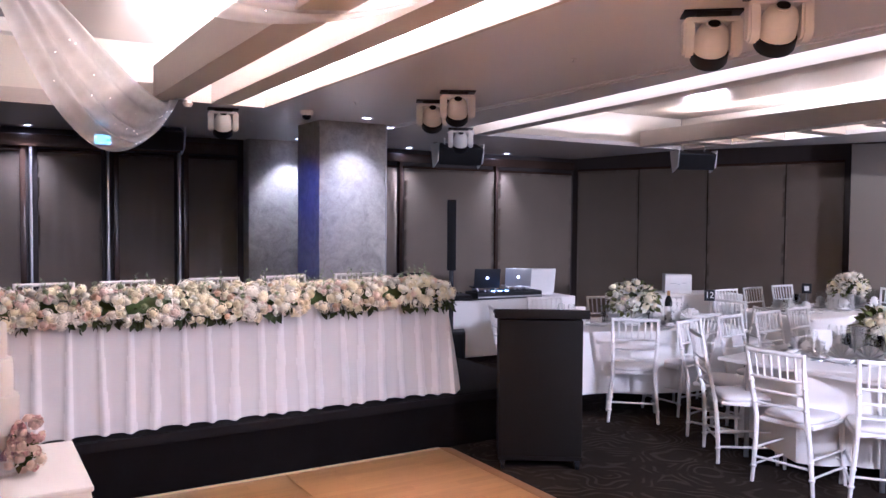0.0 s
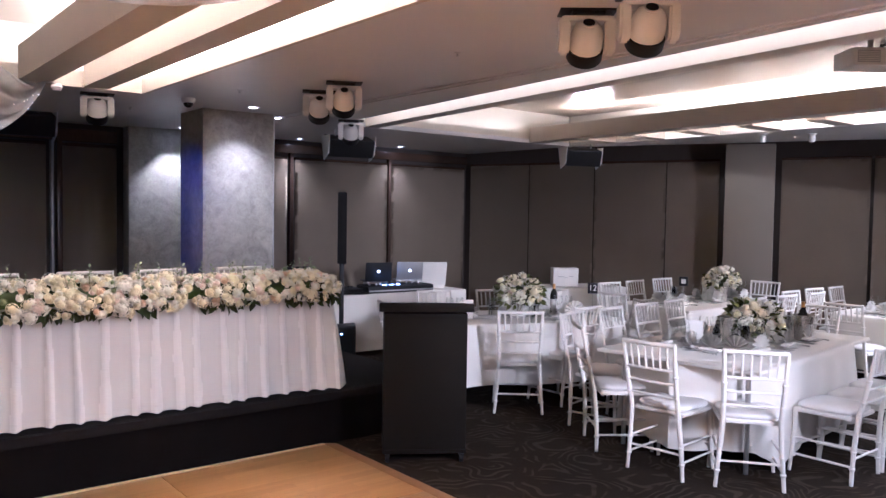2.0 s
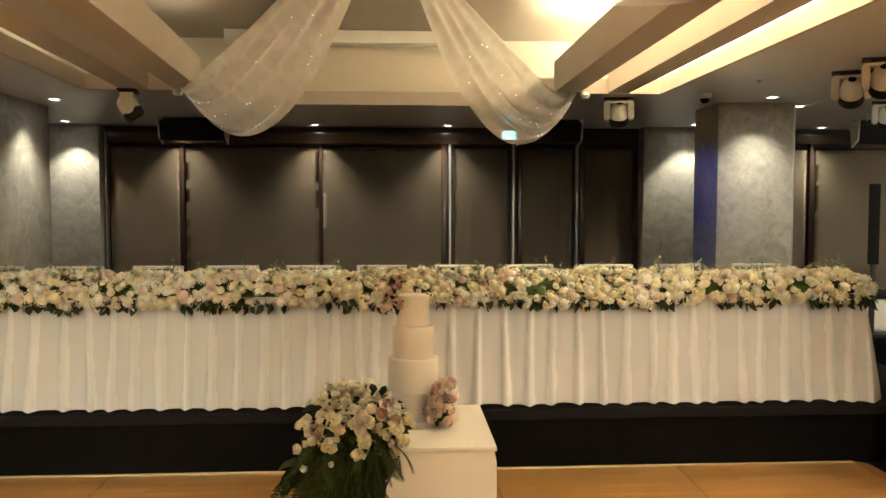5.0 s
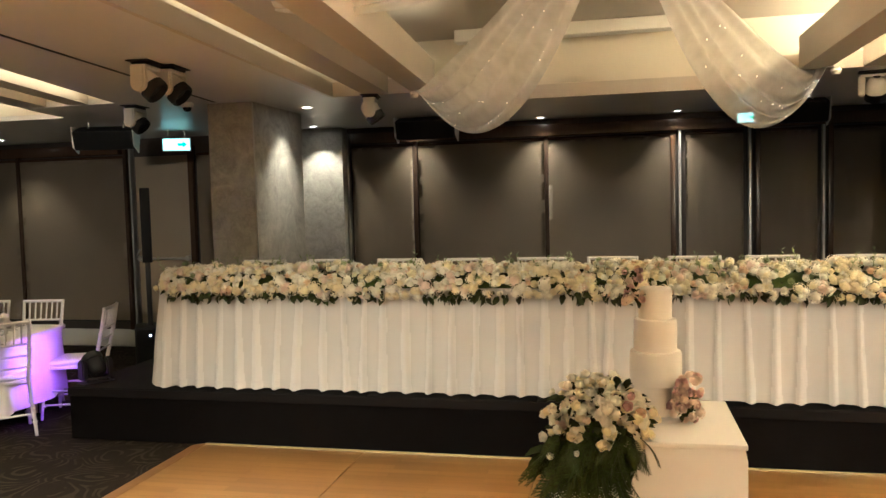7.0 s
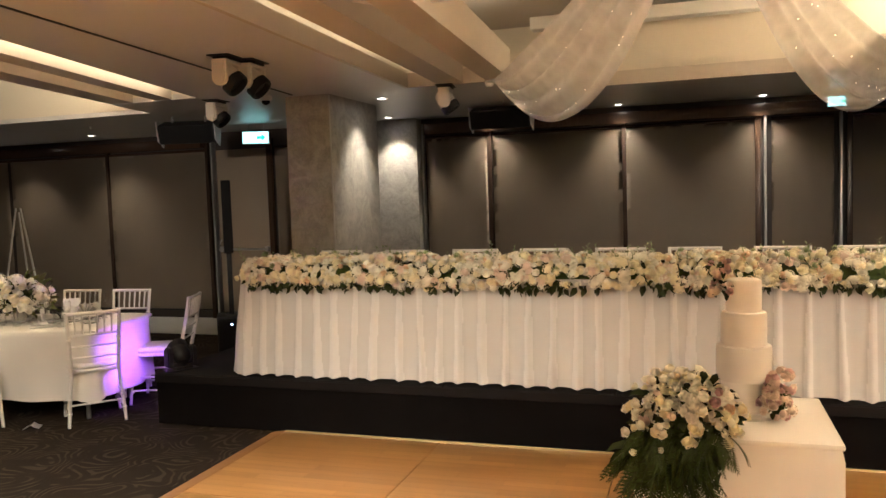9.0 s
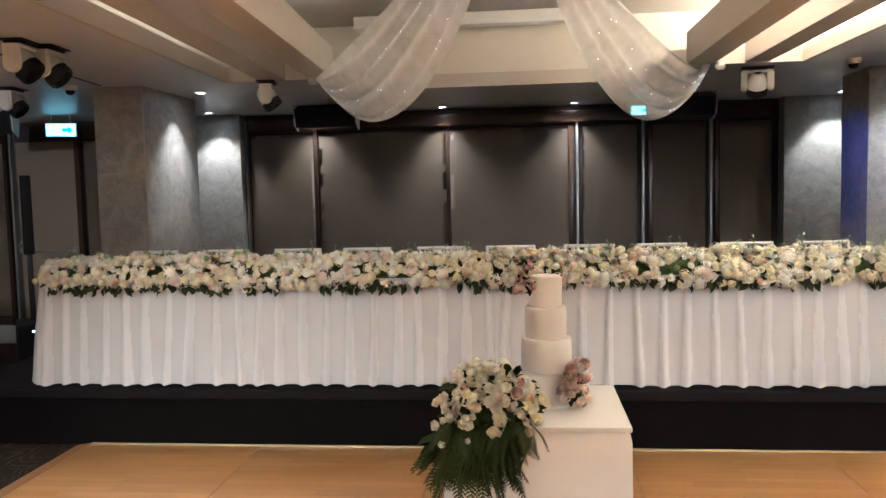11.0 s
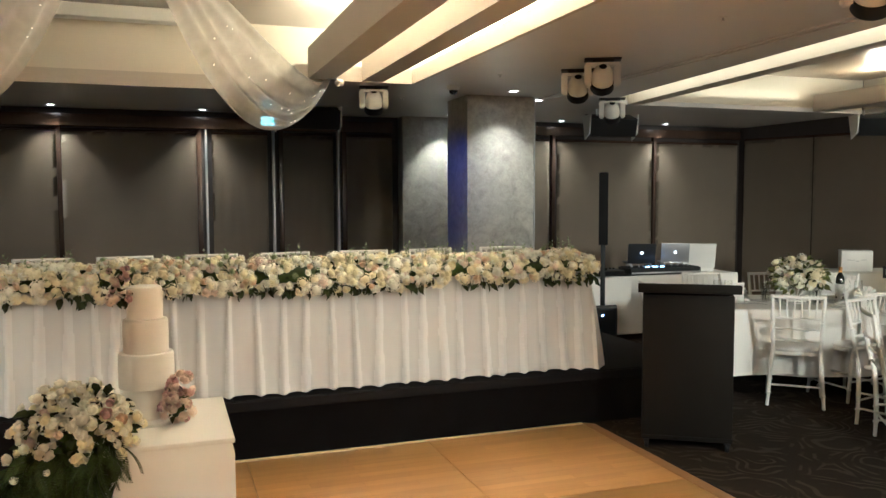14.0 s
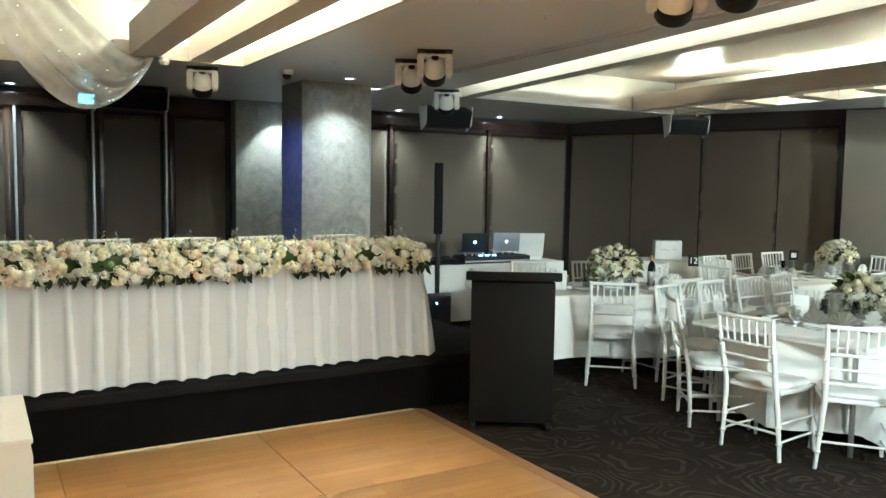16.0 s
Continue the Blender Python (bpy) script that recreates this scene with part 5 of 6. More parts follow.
def menu_stand(x, y, z, turn):
    s = thing("menu_card", pose(x, y, z, 0, 0, turn), "folded white menu card standing on the table", "card", "menu cards")
    part("front", box(B(), (0, -0.022, 0.09), (0.13, 0.003, 0.185), rx=-13), M_PORCELAIN, s)
    part("back", box(B(), (0, 0.022, 0.09), (0.13, 0.003, 0.185), rx=13), M_PORCELAIN, s)
    return s


def bottle(x, y, z, label="dark wine bottle standing on the table"):
    b = thing("wine_bottle", pose(x, y, z), label, "bottle", "bottles")
    part("body", lathe(B(), [(0, 0), (0.036, 0.0), (0.037, 0.01), (0.037, 0.19), (0.030, 0.22), (0.015, 0.25), (0.014, 0.30), (0, 0.30)], 20), M_BOTTLE, b)
    part("label", lathe(B(), [(0.0375, 0.06), (0.0378, 0.06), (0.0378, 0.15), (0.0375, 0.15)], 20), M_PORCELAIN, b, "pale paper label")
    part("foil", lathe(B(), [(0.0155, 0.255), (0.0155, 0.302), (0, 0.303)], 16), M_FOIL, b, "dull gold foil")
    return b


def centrepiece(x, y, z, seed, r=0.24, h=0.19):
    return arrangement("table_flowers", pose(x, y, z), "silver vase of white roses and green leaves on the table", dict(white=0.52, cream=0.46, blush=0.02), 84, r * 0.9, r * 0.80, seed, size=0.043 * r / 0.24, leaves=170, group="table flowers", vase=(0.065, h))


dining_table(6.02, 3.85, 1.15, 0.63, 6.6, [(4.82, 3.65, -84), (5.03, 3.21, -50), (4.99, 4.25, -128), (5.68, 2.93, 2), (6.13, 2.95, 4), (6.60, 3.01, 7),
                                          (5.32, 4.66, 192), (5.86, 4.70, 187), (6.40, 4.74, 184), (6.92, 4.78, 186), (7.40, 4.02, 96)], 1, taper=0.34, hem=0.12)
dining_table(5.55, 5.98, 0.98, 0.50, -22, [(5.12, 5.49, -43), (5.68, 5.50, 2), (6.27, 5.42, 58), (6.45, 6.25, 150), (5.90, 6.52, 160), (5.28, 6.75, 162), (4.62, 6.35, -110)], 2)
dining_table(8.42, 5.80, 0.98, 0.50, 0, [(7.22, 5.92, -88), (7.92, 6.46, 178), (8.50, 6.50, 183), (9.10, 6.54, 176), (7.85, 5.10, 4), (8.45, 5.08, -3), (9.05, 5.06, 2), (9.62, 5.83, 92)], 3)
dining_table(9.62, 3.95, 0.98, 0.50, 0, [(8.42, 3.98, -92), (8.95, 4.66, 182), (9.52, 4.68, 176), (10.05, 4.66, 184), (9.0, 3.24, 3), (9.6, 3.22, -2), (10.2, 3.24, 2)], 4)
dining_table(-5.64, 5.68, 1.02, 0.48, 11, [(-4.72, 5.53, 46), (-5.58, 5.14, -40), (-6.2, 4.90, 8), (-5.69, 6.26, 188), (-5.17, 6.32, 186), (-4.58, 6.20, 109), (-6.2, 6.16, 190), (-6.95, 5.4, -80)], 5)
TZ = 0.7485
centrepiece(6.12, 3.82, TZ, 41, 0.24, 0.085)
centrepiece(5.54, 5.93, TZ, 42, 0.24, 0.15)
centrepiece(8.62, 5.66, TZ, 43, 0.20, 0.18)
centrepiece(9.92, 3.76, TZ, 44)
centrepiece(-5.60, 5.70, TZ, 45, 0.27, 0.12)
for x, y in ((6.12, 3.82), (5.54, 5.93), (8.62, 5.66), (9.92, 3.76), (-5.60, 5.70)):
    for k in range(4):
        place_ware("candle", candle, pose(x + 0.31 * math.cos(k * 1.6 + 0.5), y + 0.26 * math.sin(k * 1.6 + 0.5), TZ))
number_sign(6.40, 5.74, TZ, -44, "12")
number_sign(8.02, 5.78, TZ, -50)
number_sign(9.36, 3.88, TZ, -60)
for x, y, a in ((5.62, 4.02, -50), (6.16, 5.94, -42), (5.02, 6.10, -42), (8.55, 5.80, -50), (9.92, 3.90, -60), (-5.24, 5.90, 40), (6.62, 3.78, -40)):
    menu_stand(x, y, TZ, a)
bottle(6.02, 5.92, TZ)
bottle(6.555, 3.625, TZ + 0.013, "champagne bottle with gold foil in an ice bucket")
for bx, by in ((6.56, 3.62), (5.92, 3.90)):
    bucket = thing("ice_bucket", pose(bx, by, TZ), "dull silver ice bucket on the dining table", "bucket", "ice buckets")
    part("body", lathe(B(), [(0, 0), (0.062, 0), (0.066, 0.01), (0.078, 0.20), (0.084, 0.205), (0.078, 0.209), (0.073, 0.20), (0.060, 0.012), (0, 0.012)], 28), M_SILVER, bucket)

# chairs behind the bridal table, on the stage
for i in range(11):
    copy_thing(CHAIR, pose(-3.05 + 0.605 * i + 0.02 * math.sin(i * 7), 6.46, SZ, 0, 0, 180 + 4 * math.sin(i * 3)) @ Matrix.Diagonal((1, 1, 0.935, 1)))

# ---- lectern ----
lect = thing("lectern", pose(3.62, 4.92, 0, 0, 0, -33), "dark laminate lectern with a sloping top, on castors", "lectern")
bm = B()
box(bm, (0, 0, 0.567), (0.58, 0.42, 0.955), bevel=0.006)
part("body", bm, M_LECTERN, lect)
bm = B()
prism(bm, [(-0.32, -0.255), (0.32, -0.255), (0.32, 0.235), (-0.32, 0.235)], 1.085, 1.12)
for v in bm.verts:
    v.co.z -= (v.co.y + 0.255) * 0.10
bmesh.ops.bevel(bm, geom=list(bm.edges), offset=0.008, segments=2, affect="EDGES")
part("sloping_top", bm, M_LECTERN, lect)
part("lip", box(B(), (0, -0.262, 1.093), (0.655, 0.03, 0.060), bevel=0.008), M_LECTERN, lect)
part("base", box(B(), (0, 0, 0.075), (0.585, 0.43, 0.03), bevel=0.006), M_LECTERN, lect)
for x in (-0.26, 0.26):
    for y in (-0.20, 0.20):
        bm = B()
        tube(bm, (x - 0.012, y, 0.028), (x + 0.012, y, 0.028), 0.028, n=14)
        box(bm, (x, y, 0.052), (0.035, 0.04, 0.02), bevel=0.003)
        part("castor", bm, M_BLACK, lect)


# ---- column loudspeakers ----
def column_speaker(x, y, turn):
    s = thing("column_loudspeaker", pose(x, y, 0, 0, 0, turn), "slim black column loudspeaker on a black bass box", "loudspeaker", "column loudspeakers")
    part("bass_box", box(B(), (0, 0, 0.21), (0.33, 0.40, 0.42), bevel=0.012), M_BLACK, s)
    part("grille", box(B(), (0, -0.203, 0.21), (0.29, 0.008, 0.37), bevel=0.003), M_GRILLE, s)
    part("light", lathe(B(), [(0, 0), (0.011, 0), (0.011, 0.004), (0, 0.004)], 12), M_LEDBLUE, s, "small blue indicator light").matrix_basis = pose(0, -0.208, 0.33, 90, 0, 0)
    part("pole", box(B(), (0, 0.02, 0.78), (0.055, 0.06, 0.72), bevel=0.006), M_BLACK, s)
    part("column", box(B(), (0, 0.0, 1.55), (0.105, 0.11, 0.84), bevel=0.012), M_GRILLE, s)
    return s


column_speaker(5.05, 8.42, -30)
column_speaker(-5.20, 8.30, 32)


# ---- disc jockey's table ----
def cloth_table(x0, x1, y0, y1, turn, label, seed):
    """An oblong table under a plain cloth that falls straight."""
    cx, cy = (x0 + x1) / 2, (y0 + y1) / 2
    t = thing("trestle_table", pose(cx, cy, 0, 0, 0, turn), "trestle table hidden by a white cloth", "table")
    hx_, hy_ = (x1 - x0) / 2, (y1 - y0) / 2
    part("tabletop", box(B(), (0, 0, 0.725), (2 * hx_ - 0.02, 2 * hy_ - 0.02, 0.03), bevel=0.004), M_WHITE, t)
    for sx in (-1, 1):
        for sy in (-1, 1):
            part("leg", tube(B(), (sx * (hx_ - 0.12), sy * (hy_ - 0.1), 0), (sx * (hx_ - 0.12), sy * (hy_ - 0.1), 0.71), 0.016), M_CHROME, t)
    bm = B()
    cols = []
    for (ax, ay), (bx, by) in zip(((-1, -1), (1, -1), (1, 1), (-1, 1)), ((1, -1), (1, 1), (-1, 1), (-1, -1))):
        L = 2 * (hx_ if ay == by else hy_)
        nx, ny = (by - ay) / 2, -(bx - ax) / 2
        for i in range(int(L / 0.04)):
            f = i / int(L / 0.04)
            x, y = (ax + (bx - ax) * f) * hx_, (ay + (by - ay) * f) * hy_
            cols.append([bm.verts.new((x + nx * o, y + ny * o, z)) for z, o in ((0.744, 0.0), (0.735, 0.006), (0.45, 0.012 + 0.012 * noise.noise(Vector((f * 6, ax + 2 * ay, seed)))), (0.40, 0.018), (0.06, 0.02 + 0.035 * noise.noise(Vector((f * 7, ax + 2 * ay, seed + 1)))))])
    n = len(cols)
    for k in range(n):
        a, b = cols[k], cols[(k + 1) % n]
        for j in range(4):
            bm.faces.new((a[j], b[j], b[j + 1], a[j + 1]))
    bm.faces.new([c[0] for c in cols])
    cl = part("tablecloth", bm, M_CLOTH, smooth=50)
    cl.matrix_world = pose(cx, cy, 0, 0, 0, turn)
    tagged(cl, label, "tablecloth")
    return t


cloth_table(4.75, 6.95, 8.42, 9.15, -2, "white cloth on the disc jockey's table", 3)
cloth_table(7.65, 9.3, 7.75, 8.4, -20, "white cloth on the gift table by the side wall", 4)
DZ = 0.7455


def laptop(x, y, turn, shell, label, tilt=12):
    l = thing("laptop", pose(x, y, DZ + 0.12, 0, 0, turn), label, "laptop", "laptops")
    for e in (-0.12, 0.12):
        part("stand_leg", box(B(), (e, 0, -0.06), (0.02, 0.22, 0.118), bevel=0.003), M_CHROME, l)
    part("keyboard_base", box(B(), (0, 0, 0.008), (0.34, 0.24, 0.016), bevel=0.004), shell, l)
    lid = part("lid", box(B(), (0, 0, 0.12), (0.34, 0.010, 0.24), bevel=0.004), shell, l)
    lid.matrix_basis = pose(0, -0.118, 0.014, tilt, 0, 0)
    em = part("emblem", lathe(B(), [(0, 0), (0.018, 0), (0.018, 0.002), (0, 0.002)], 14), glow("laptop_emblem", (1, 1, 1), 1.5), lid, "small glowing round emblem")
    em.matrix_basis = pose(0, -0.0052, 0.125, 90, 0, 0)
    return l


laptop(5.78, 8.80, -18, M_BLACK, "open black laptop raised on a stand")
laptop(6.24, 8.74, -24, M_ALU, "open silver laptop raised on a stand")
lid = thing("equipment_case", pose(6.62, 8.80, DZ, 0, 0, -26), "white equipment case with its lid standing open", "case")
part("tray", box(B(), (0, 0.05, 0.03), (0.42, 0.30, 0.06), bevel=0.008), M_WHITE, lid)
part("open_lid", box(B(), (0, 0, 0.165), (0.44, 0.03, 0.33), bevel=0.014), M_WHITE, lid).matrix_basis = pose(0, -0.10, 0.04, 18, 0, 0)
part("catch", box(B(), (-0.15, -0.195, 0.342), (0.035, 0.02, 0.025), bevel=0.003), M_BLACK, lid)
sc = thing("office_chair", pose(5.12, 9.42, 0, 0, 0, 180), "black office chair behind the music table", "chair")
part("seat", box(B(), (0, 0, 0.50), (0.46, 0.44, 0.07), bevel=0.025), M_BLACK, sc)
part("backrest", box(B(), (0, -0.22, 0.82), (0.42, 0.04, 0.40), bevel=0.018), M_BLACK, sc)
part("post", tube(B(), (0, 0, 0.08), (0, 0, 0.47), 0.025, n=10), M_BLACK, sc)
for k in range(5):
    c_, s_ = math.cos(k * 1.2566), math.sin(k * 1.2566)
    part("foot", tube(B(), (0, 0, 0.10), (0.27 * c_, 0.27 * s_, 0.05), 0.018, 0.014), M_BLACK, sc)
    part("castor", tube(B(), (0.27 * c_ - 0.012 * s_, 0.27 * s_ + 0.012 * c_, 0.026), (0.27 * c_ + 0.012 * s_, 0.27 * s_ - 0.012 * c_, 0.026), 0.026, n=10), M_BLACK, sc)
deck = thing("mixing_desk", pose(5.95, 8.60, DZ, 0, 0, -4), "black mixing desk with small blue lights", "mixer")
part("body", box(B(), (0, 0, 0.045), (0.95, 0.32, 0.085), bevel=0.010), M_BLACK, deck)
part("top_panel", box(B(), (0, 0, 0.09), (0.90, 0.28, 0.008), bevel=0.002), M_GRILLE, deck)
part("trim", box(B(), (0, -0.162, 0.03), (0.93, 0.006, 0.02), bevel=0.002), M_CHROME, deck)
rng = random.Random(4)
for k in range(10):
    part("knob", lathe(B(), [(0, 0), (0.012, 0), (0.010, 0.02), (0, 0.022)], 10, (-0.40 + 0.085 * k, rng.uniform(-0.08, 0.08), 0.094)), M_CHROME, deck)
for k in range(3):
    part("indicator", box(B(), (-0.22 + 0.10 * k, -0.10, 0.097), (0.05, 0.018, 0.006), bevel=0.001), M_LEDBLUE, deck, "blue indicator light")
ctl = thing("lighting_controller", pose(5.20, 8.66, DZ, 0, 0, 5), "low black lighting controller with faders", "controller")
part("body", box(B(), (0, 0, 0.035), (0.46, 0.24, 0.065), bevel=0.008, rx=5), M_BLACK, ctl)
for k in range(8):
    part("fader", box(B(), (-0.18 + 0.05 * k, rng.uniform(-0.05, 0.05), 0.075), (0.014, 0.024, 0.018), bevel=0.002), M_GRILLE, ctl)
cab = thing("cable_coil", pose(5.32, 8.50, DZ), "loose black cables on the table", "cables")
for k in range(4):
    part("cable", polytube(B(), [(0.10 * math.cos(t * 0.5 + k) * (1 + 0.1 * k) + 0.03 * t * 0.3, 0.045 * math.sin(t * 0.5 + k), 0.006 + 0.004 * k) for t in range(14)], 0.005, 6), M_BLACK, cab)
# gift table things
cb = thing("card_box", pose(8.50, 8.07, DZ, 0, 0, -36) @ Matrix.Scale(0.85, 4), "white card box with a line of script on its front", "box")
part("box_body", box(B(), (0, 0, 0.15), (0.42, 0.26, 0.30), bevel=0.006), M_WHITE, cb)
part("opening_slot", box(B(), (0, 0, 0.301), (0.2, 0.012, 0.004)), M_BLACK, cb)
for k, (wd, zz) in enumerate(((0.10, 0.16), (0.04, 0.145), (0.07, 0.165))):
    part("script_line", box(B(), (-0.08 + 0.085 * k, -0.1315, zz), (wd, 0.002, 0.010), bevel=0.0005), M_CHROME, cb, "grey line of script")

# ---- ceiling fittings ----
def downlight(x, y, power, target=None, degrees=75, z=SOFFIT, color=(1.0, 0.85, 0.65), blend=1.0, radius=0.03):
    d = thing("downlight", pose(x, y, z), "small round recessed downlight, lit, in a white ring", "downlight", "ceiling downlights")
    part("ring", lathe(B(), [(0.060, -0.001), (0.060, -0.006), (0.050, -0.008), (0.042, -0.004), (0.042, -0.001)], 24), M_WHITE, d)
    part("lens", lathe(B(), [(0.0, -0.003), (0.042, -0.003), (0.042, -0.001), (0, -0.001)], 20), M_LAMP, d, "glowing lens")
    spot_lamp("downlight_lamp", (x, y, z - 0.02 - (radius if radius > 0.05 else 0)), target or (x, y, 0), power, degrees, color, blend, radius)


for x, y in ((-0.92, 10.13), (0.69, 10.13), (-2.55, 10.13), (7.08, 10.13), (5.4, 10.13)):
    downlight(x, y, WALL_W, (x, y + 0.12, 0), 96)
for x, y in ((-8.30, 9.72), (-10.05, 9.68)):
    downlight(x, y, WALL_W * 0.8, (x, y + 0.55, 0), 90)
downlight(-3.78, 9.88, PIER_W, (-3.78, 10.2, 0.9), 84, blend=0.5)
downlight(3.68, 9.88, PIER_W, (3.68, 10.2, 0.9), 84, blend=0.5)
downlight(-3.10, 8.00, PIER_W * 1.2, (-3.38, 7.95, 0.5), 85)
downlight(3.50, 7.52, PIER_W * 1.2, (3.53, 7.95, 0.4), 95)
downlight(4.06, 8.12, PIER_W * 0.6, (4.06, 8.3, 0), 70)
# fill lamps added out of view, from above the camera to behind it
for x, y, z, k in FILL_LIGHTS:
    downlight(x, y, FILL_W * k, None, 150, z, radius=0.16, color=(1.0, 0.86, 0.66))
# unseen lamps added to brighten the far tables and the music corner
downlight(3.3, -2.0, FILL_W * 1.0, (5.6, 7.2, 0.9), 32, radius=0.32, color=(1.0, 0.84, 0.62))
downlight(8.9, -1.2, FILL_W * 0.8, (8.9, 6.8, 0.9), 42, radius=0.32, color=(1.0, 0.84, 0.62))
# two more, added unseen to brighten the bridal table
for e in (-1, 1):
    downlight(3.0 * e, -0.6, FILL_W * 0.34, (1.6 * e, 5.75, 0.62), 34, radius=0.16, color=(1.0, 0.84, 0.62))
# one more added out of view, to brighten the blinds on the left
downlight(-3.6, -2.4, FILL_W * 0.7, (-6.9, 10.4, 1.6), 24)


def moving_head(x, y, turn, tilt=50, z=SOFFIT, up=False, shell=None, size=0.80):
    """A white stage light: base at the ceiling, yoke, and a head that tips by tilt degrees."""
    m = pose(x, y, z, 0, 0, turn) @ (pose(0, 0, 0, 180, 0, 0) if up else Matrix.Identity(4)) @ Matrix.Scale(size, 4)
    body = shell or M_WHITE
    h = thing("moving_light", m, "white moving-head stage light hanging from the ceiling" if not up else "black moving-head stage light standing on the stage", "stage light", "moving stage lights")
    part("mounting_plate", box(B(), (0, 0, -0.006), (0.34, 0.20, 0.010), bevel=0.003), M_BLACK, h)
    part("base", box(B(), (0, 0, -0.024), (0.20, 0.17, 0.028), bevel=0.008), M_BLACK, h)
    for s in (-1, 1):
        bm = B()
        # a flat side plate with a round foot
        outline = [(-0.064, -0.04), (0.064, -0.04)] + [(0.068 * math.cos(radians(k)), -0.195 + 0.068 * math.sin(radians(k))) for k in range(0, -181, -20)]
        prism(bm, outline, -0.032, 0.032)
        bmesh.ops.bevel(bm, geom=[e for e in bm.edges if abs(e.verts[0].co.z - e.verts[1].co.z) < 0.001], offset=0.014, segments=2, affect="EDGES")
        bmesh.ops.transform(bm, verts=bm.verts, matrix=Matrix.Translation((s * 0.136, 0, 0)) @ Matrix(((0, 0, 1, 0), (1, 0, 0, 0), (0, 1, 0, 0), (0, 0, 0, 1))))
        part("yoke_arm", bm, body, h)
    part("yoke_bridge", box(B(), (0, 0, -0.052), (0.30, 0.14, 0.032), bevel=0.012), body, h)
    hd = part("head", lathe(B(), [(0.0, 0.122), (0.045, 0.120), (0.078, 0.096), (0.096, 0.05), (0.102, -0.01), (0.100, -0.07), (0.0, -0.07)], 28), body, h)
    hd.matrix_basis = pose(0, 0, -0.172, tilt, 0, 0)
    part("lens_hood", lathe(B(), [(0.098, -0.05), (0.110, -0.055), (0.110, -0.125), (0.102, -0.138), (0.090, -0.138), (0.084, -0.085), (0.0, -0.085)], 28), M_BLACK, hd, "black lens hood")
    if up:
        part("lens", lathe(B(), [(0.0, -0.1005), (0.060, -0.1005), (0.070, -0.096), (0.0, -0.088)], 24), glow("violet_lens_glow", (0.42, 0.30, 1.0), 6), hd, "glowing violet lens")
        part("display", box(B(), (0, -0.087, -0.026), (0.06, 0.004, 0.018)), M_LEDBLUE, h, "small lit blue display")
    part("vent_ring", lathe(B(), [(0.026, 0.121), (0.045, 0.119), (0.047, 0.127), (0.026, 0.129)], 18), body, hd)
    part("vent", lathe(B(), [(0.0, 0.118), (0.034, 0.118), (0.036, 0.1305), (0.0, 0.131)], 16), M_BLACK, hd)
    return h


for x, y, a, t in ((3.46, 6.18, -28, 46), (3.38, 5.66, -28, 46), (4.74, 7.75, -30, 40), (3.14, 3.02, -40, 48), (3.13, 2.65, -40, 48),
                   (2.12, 7.66, -12, 34), (-2.23, 7.42, -80, 34), (-3.12, 5.22, -85, 46), (-3.07, 5.45, -85, 46), (-4.56, 7.24, -85, 44)):
    moving_head(x, y, a, t)
moving_head(-3.98, 5.68, 60, -50, SZ + 0.001, True, M_BLACK, 0.72)


def wall_speaker(x, y, z, turn, width=0.66, tip=18):
    """A black loudspeaker box hung under the soffit, with pale end plates."""
    s = thing("ceiling_loudspeaker", pose(x, y, z, 0, 0, turn), "black loudspeaker hung under the ceiling between pale end plates", "loudspeaker", "ceiling loudspeakers")
    bm = B()
    box(bm, (0, 0, 0), (width, 0.24, 0.22), rx=tip, bevel=0.012)
    part("cabinet", bm, M_BLACK, s)
    part("grille", box(B(), (0, -0.124, 0), (width - 0.03, 0.008, 0.20), bevel=0.003), M_GRILLE, s).matrix_basis = pose(0, 0, 0, tip, 0, 0)
    for e in (-1, 1):
        bm = B()
        v = [(-0.13, 0.12), (0.13, 0.12), (0.05, -0.17), (-0.10, -0.10)]
        a = [bm.verts.new((e * (width / 2 + 0.004), y_, z_)) for y_, z_ in v]
        b = [bm.verts.new((e * (width / 2 + 0.016), y_, z_)) for y_, z_ in v]
        for k in range(4):
            bm.faces.new((a[k], a[(k + 1) % 4], b[(k + 1) % 4], b[k]))
        bm.faces.new(a)
        bm.faces.new(b)
        part("end_plate", bm, M_WHITE, s, "pale end plate", smooth=0)
        part("hanger", tube(B(), (e * width * 0.3, 0, 0.10), (e * width * 0.3, 0, SOFFIT - z), 0.012), M_CHROME, s)
    return s


wall_speaker(-2.18, 9.40, 2.60, 0, 0.70)
wall_speaker(1.80, 9.40, 2.60, 0, 0.70)
wall_speaker(5.30, 8.70, 2.54, -8, 0.58)
wall_speaker(8.42, 7.75, 2.55, -20, 0.52)
wall_speaker(-5.68, 8.35, 2.55, 14, 0.66)


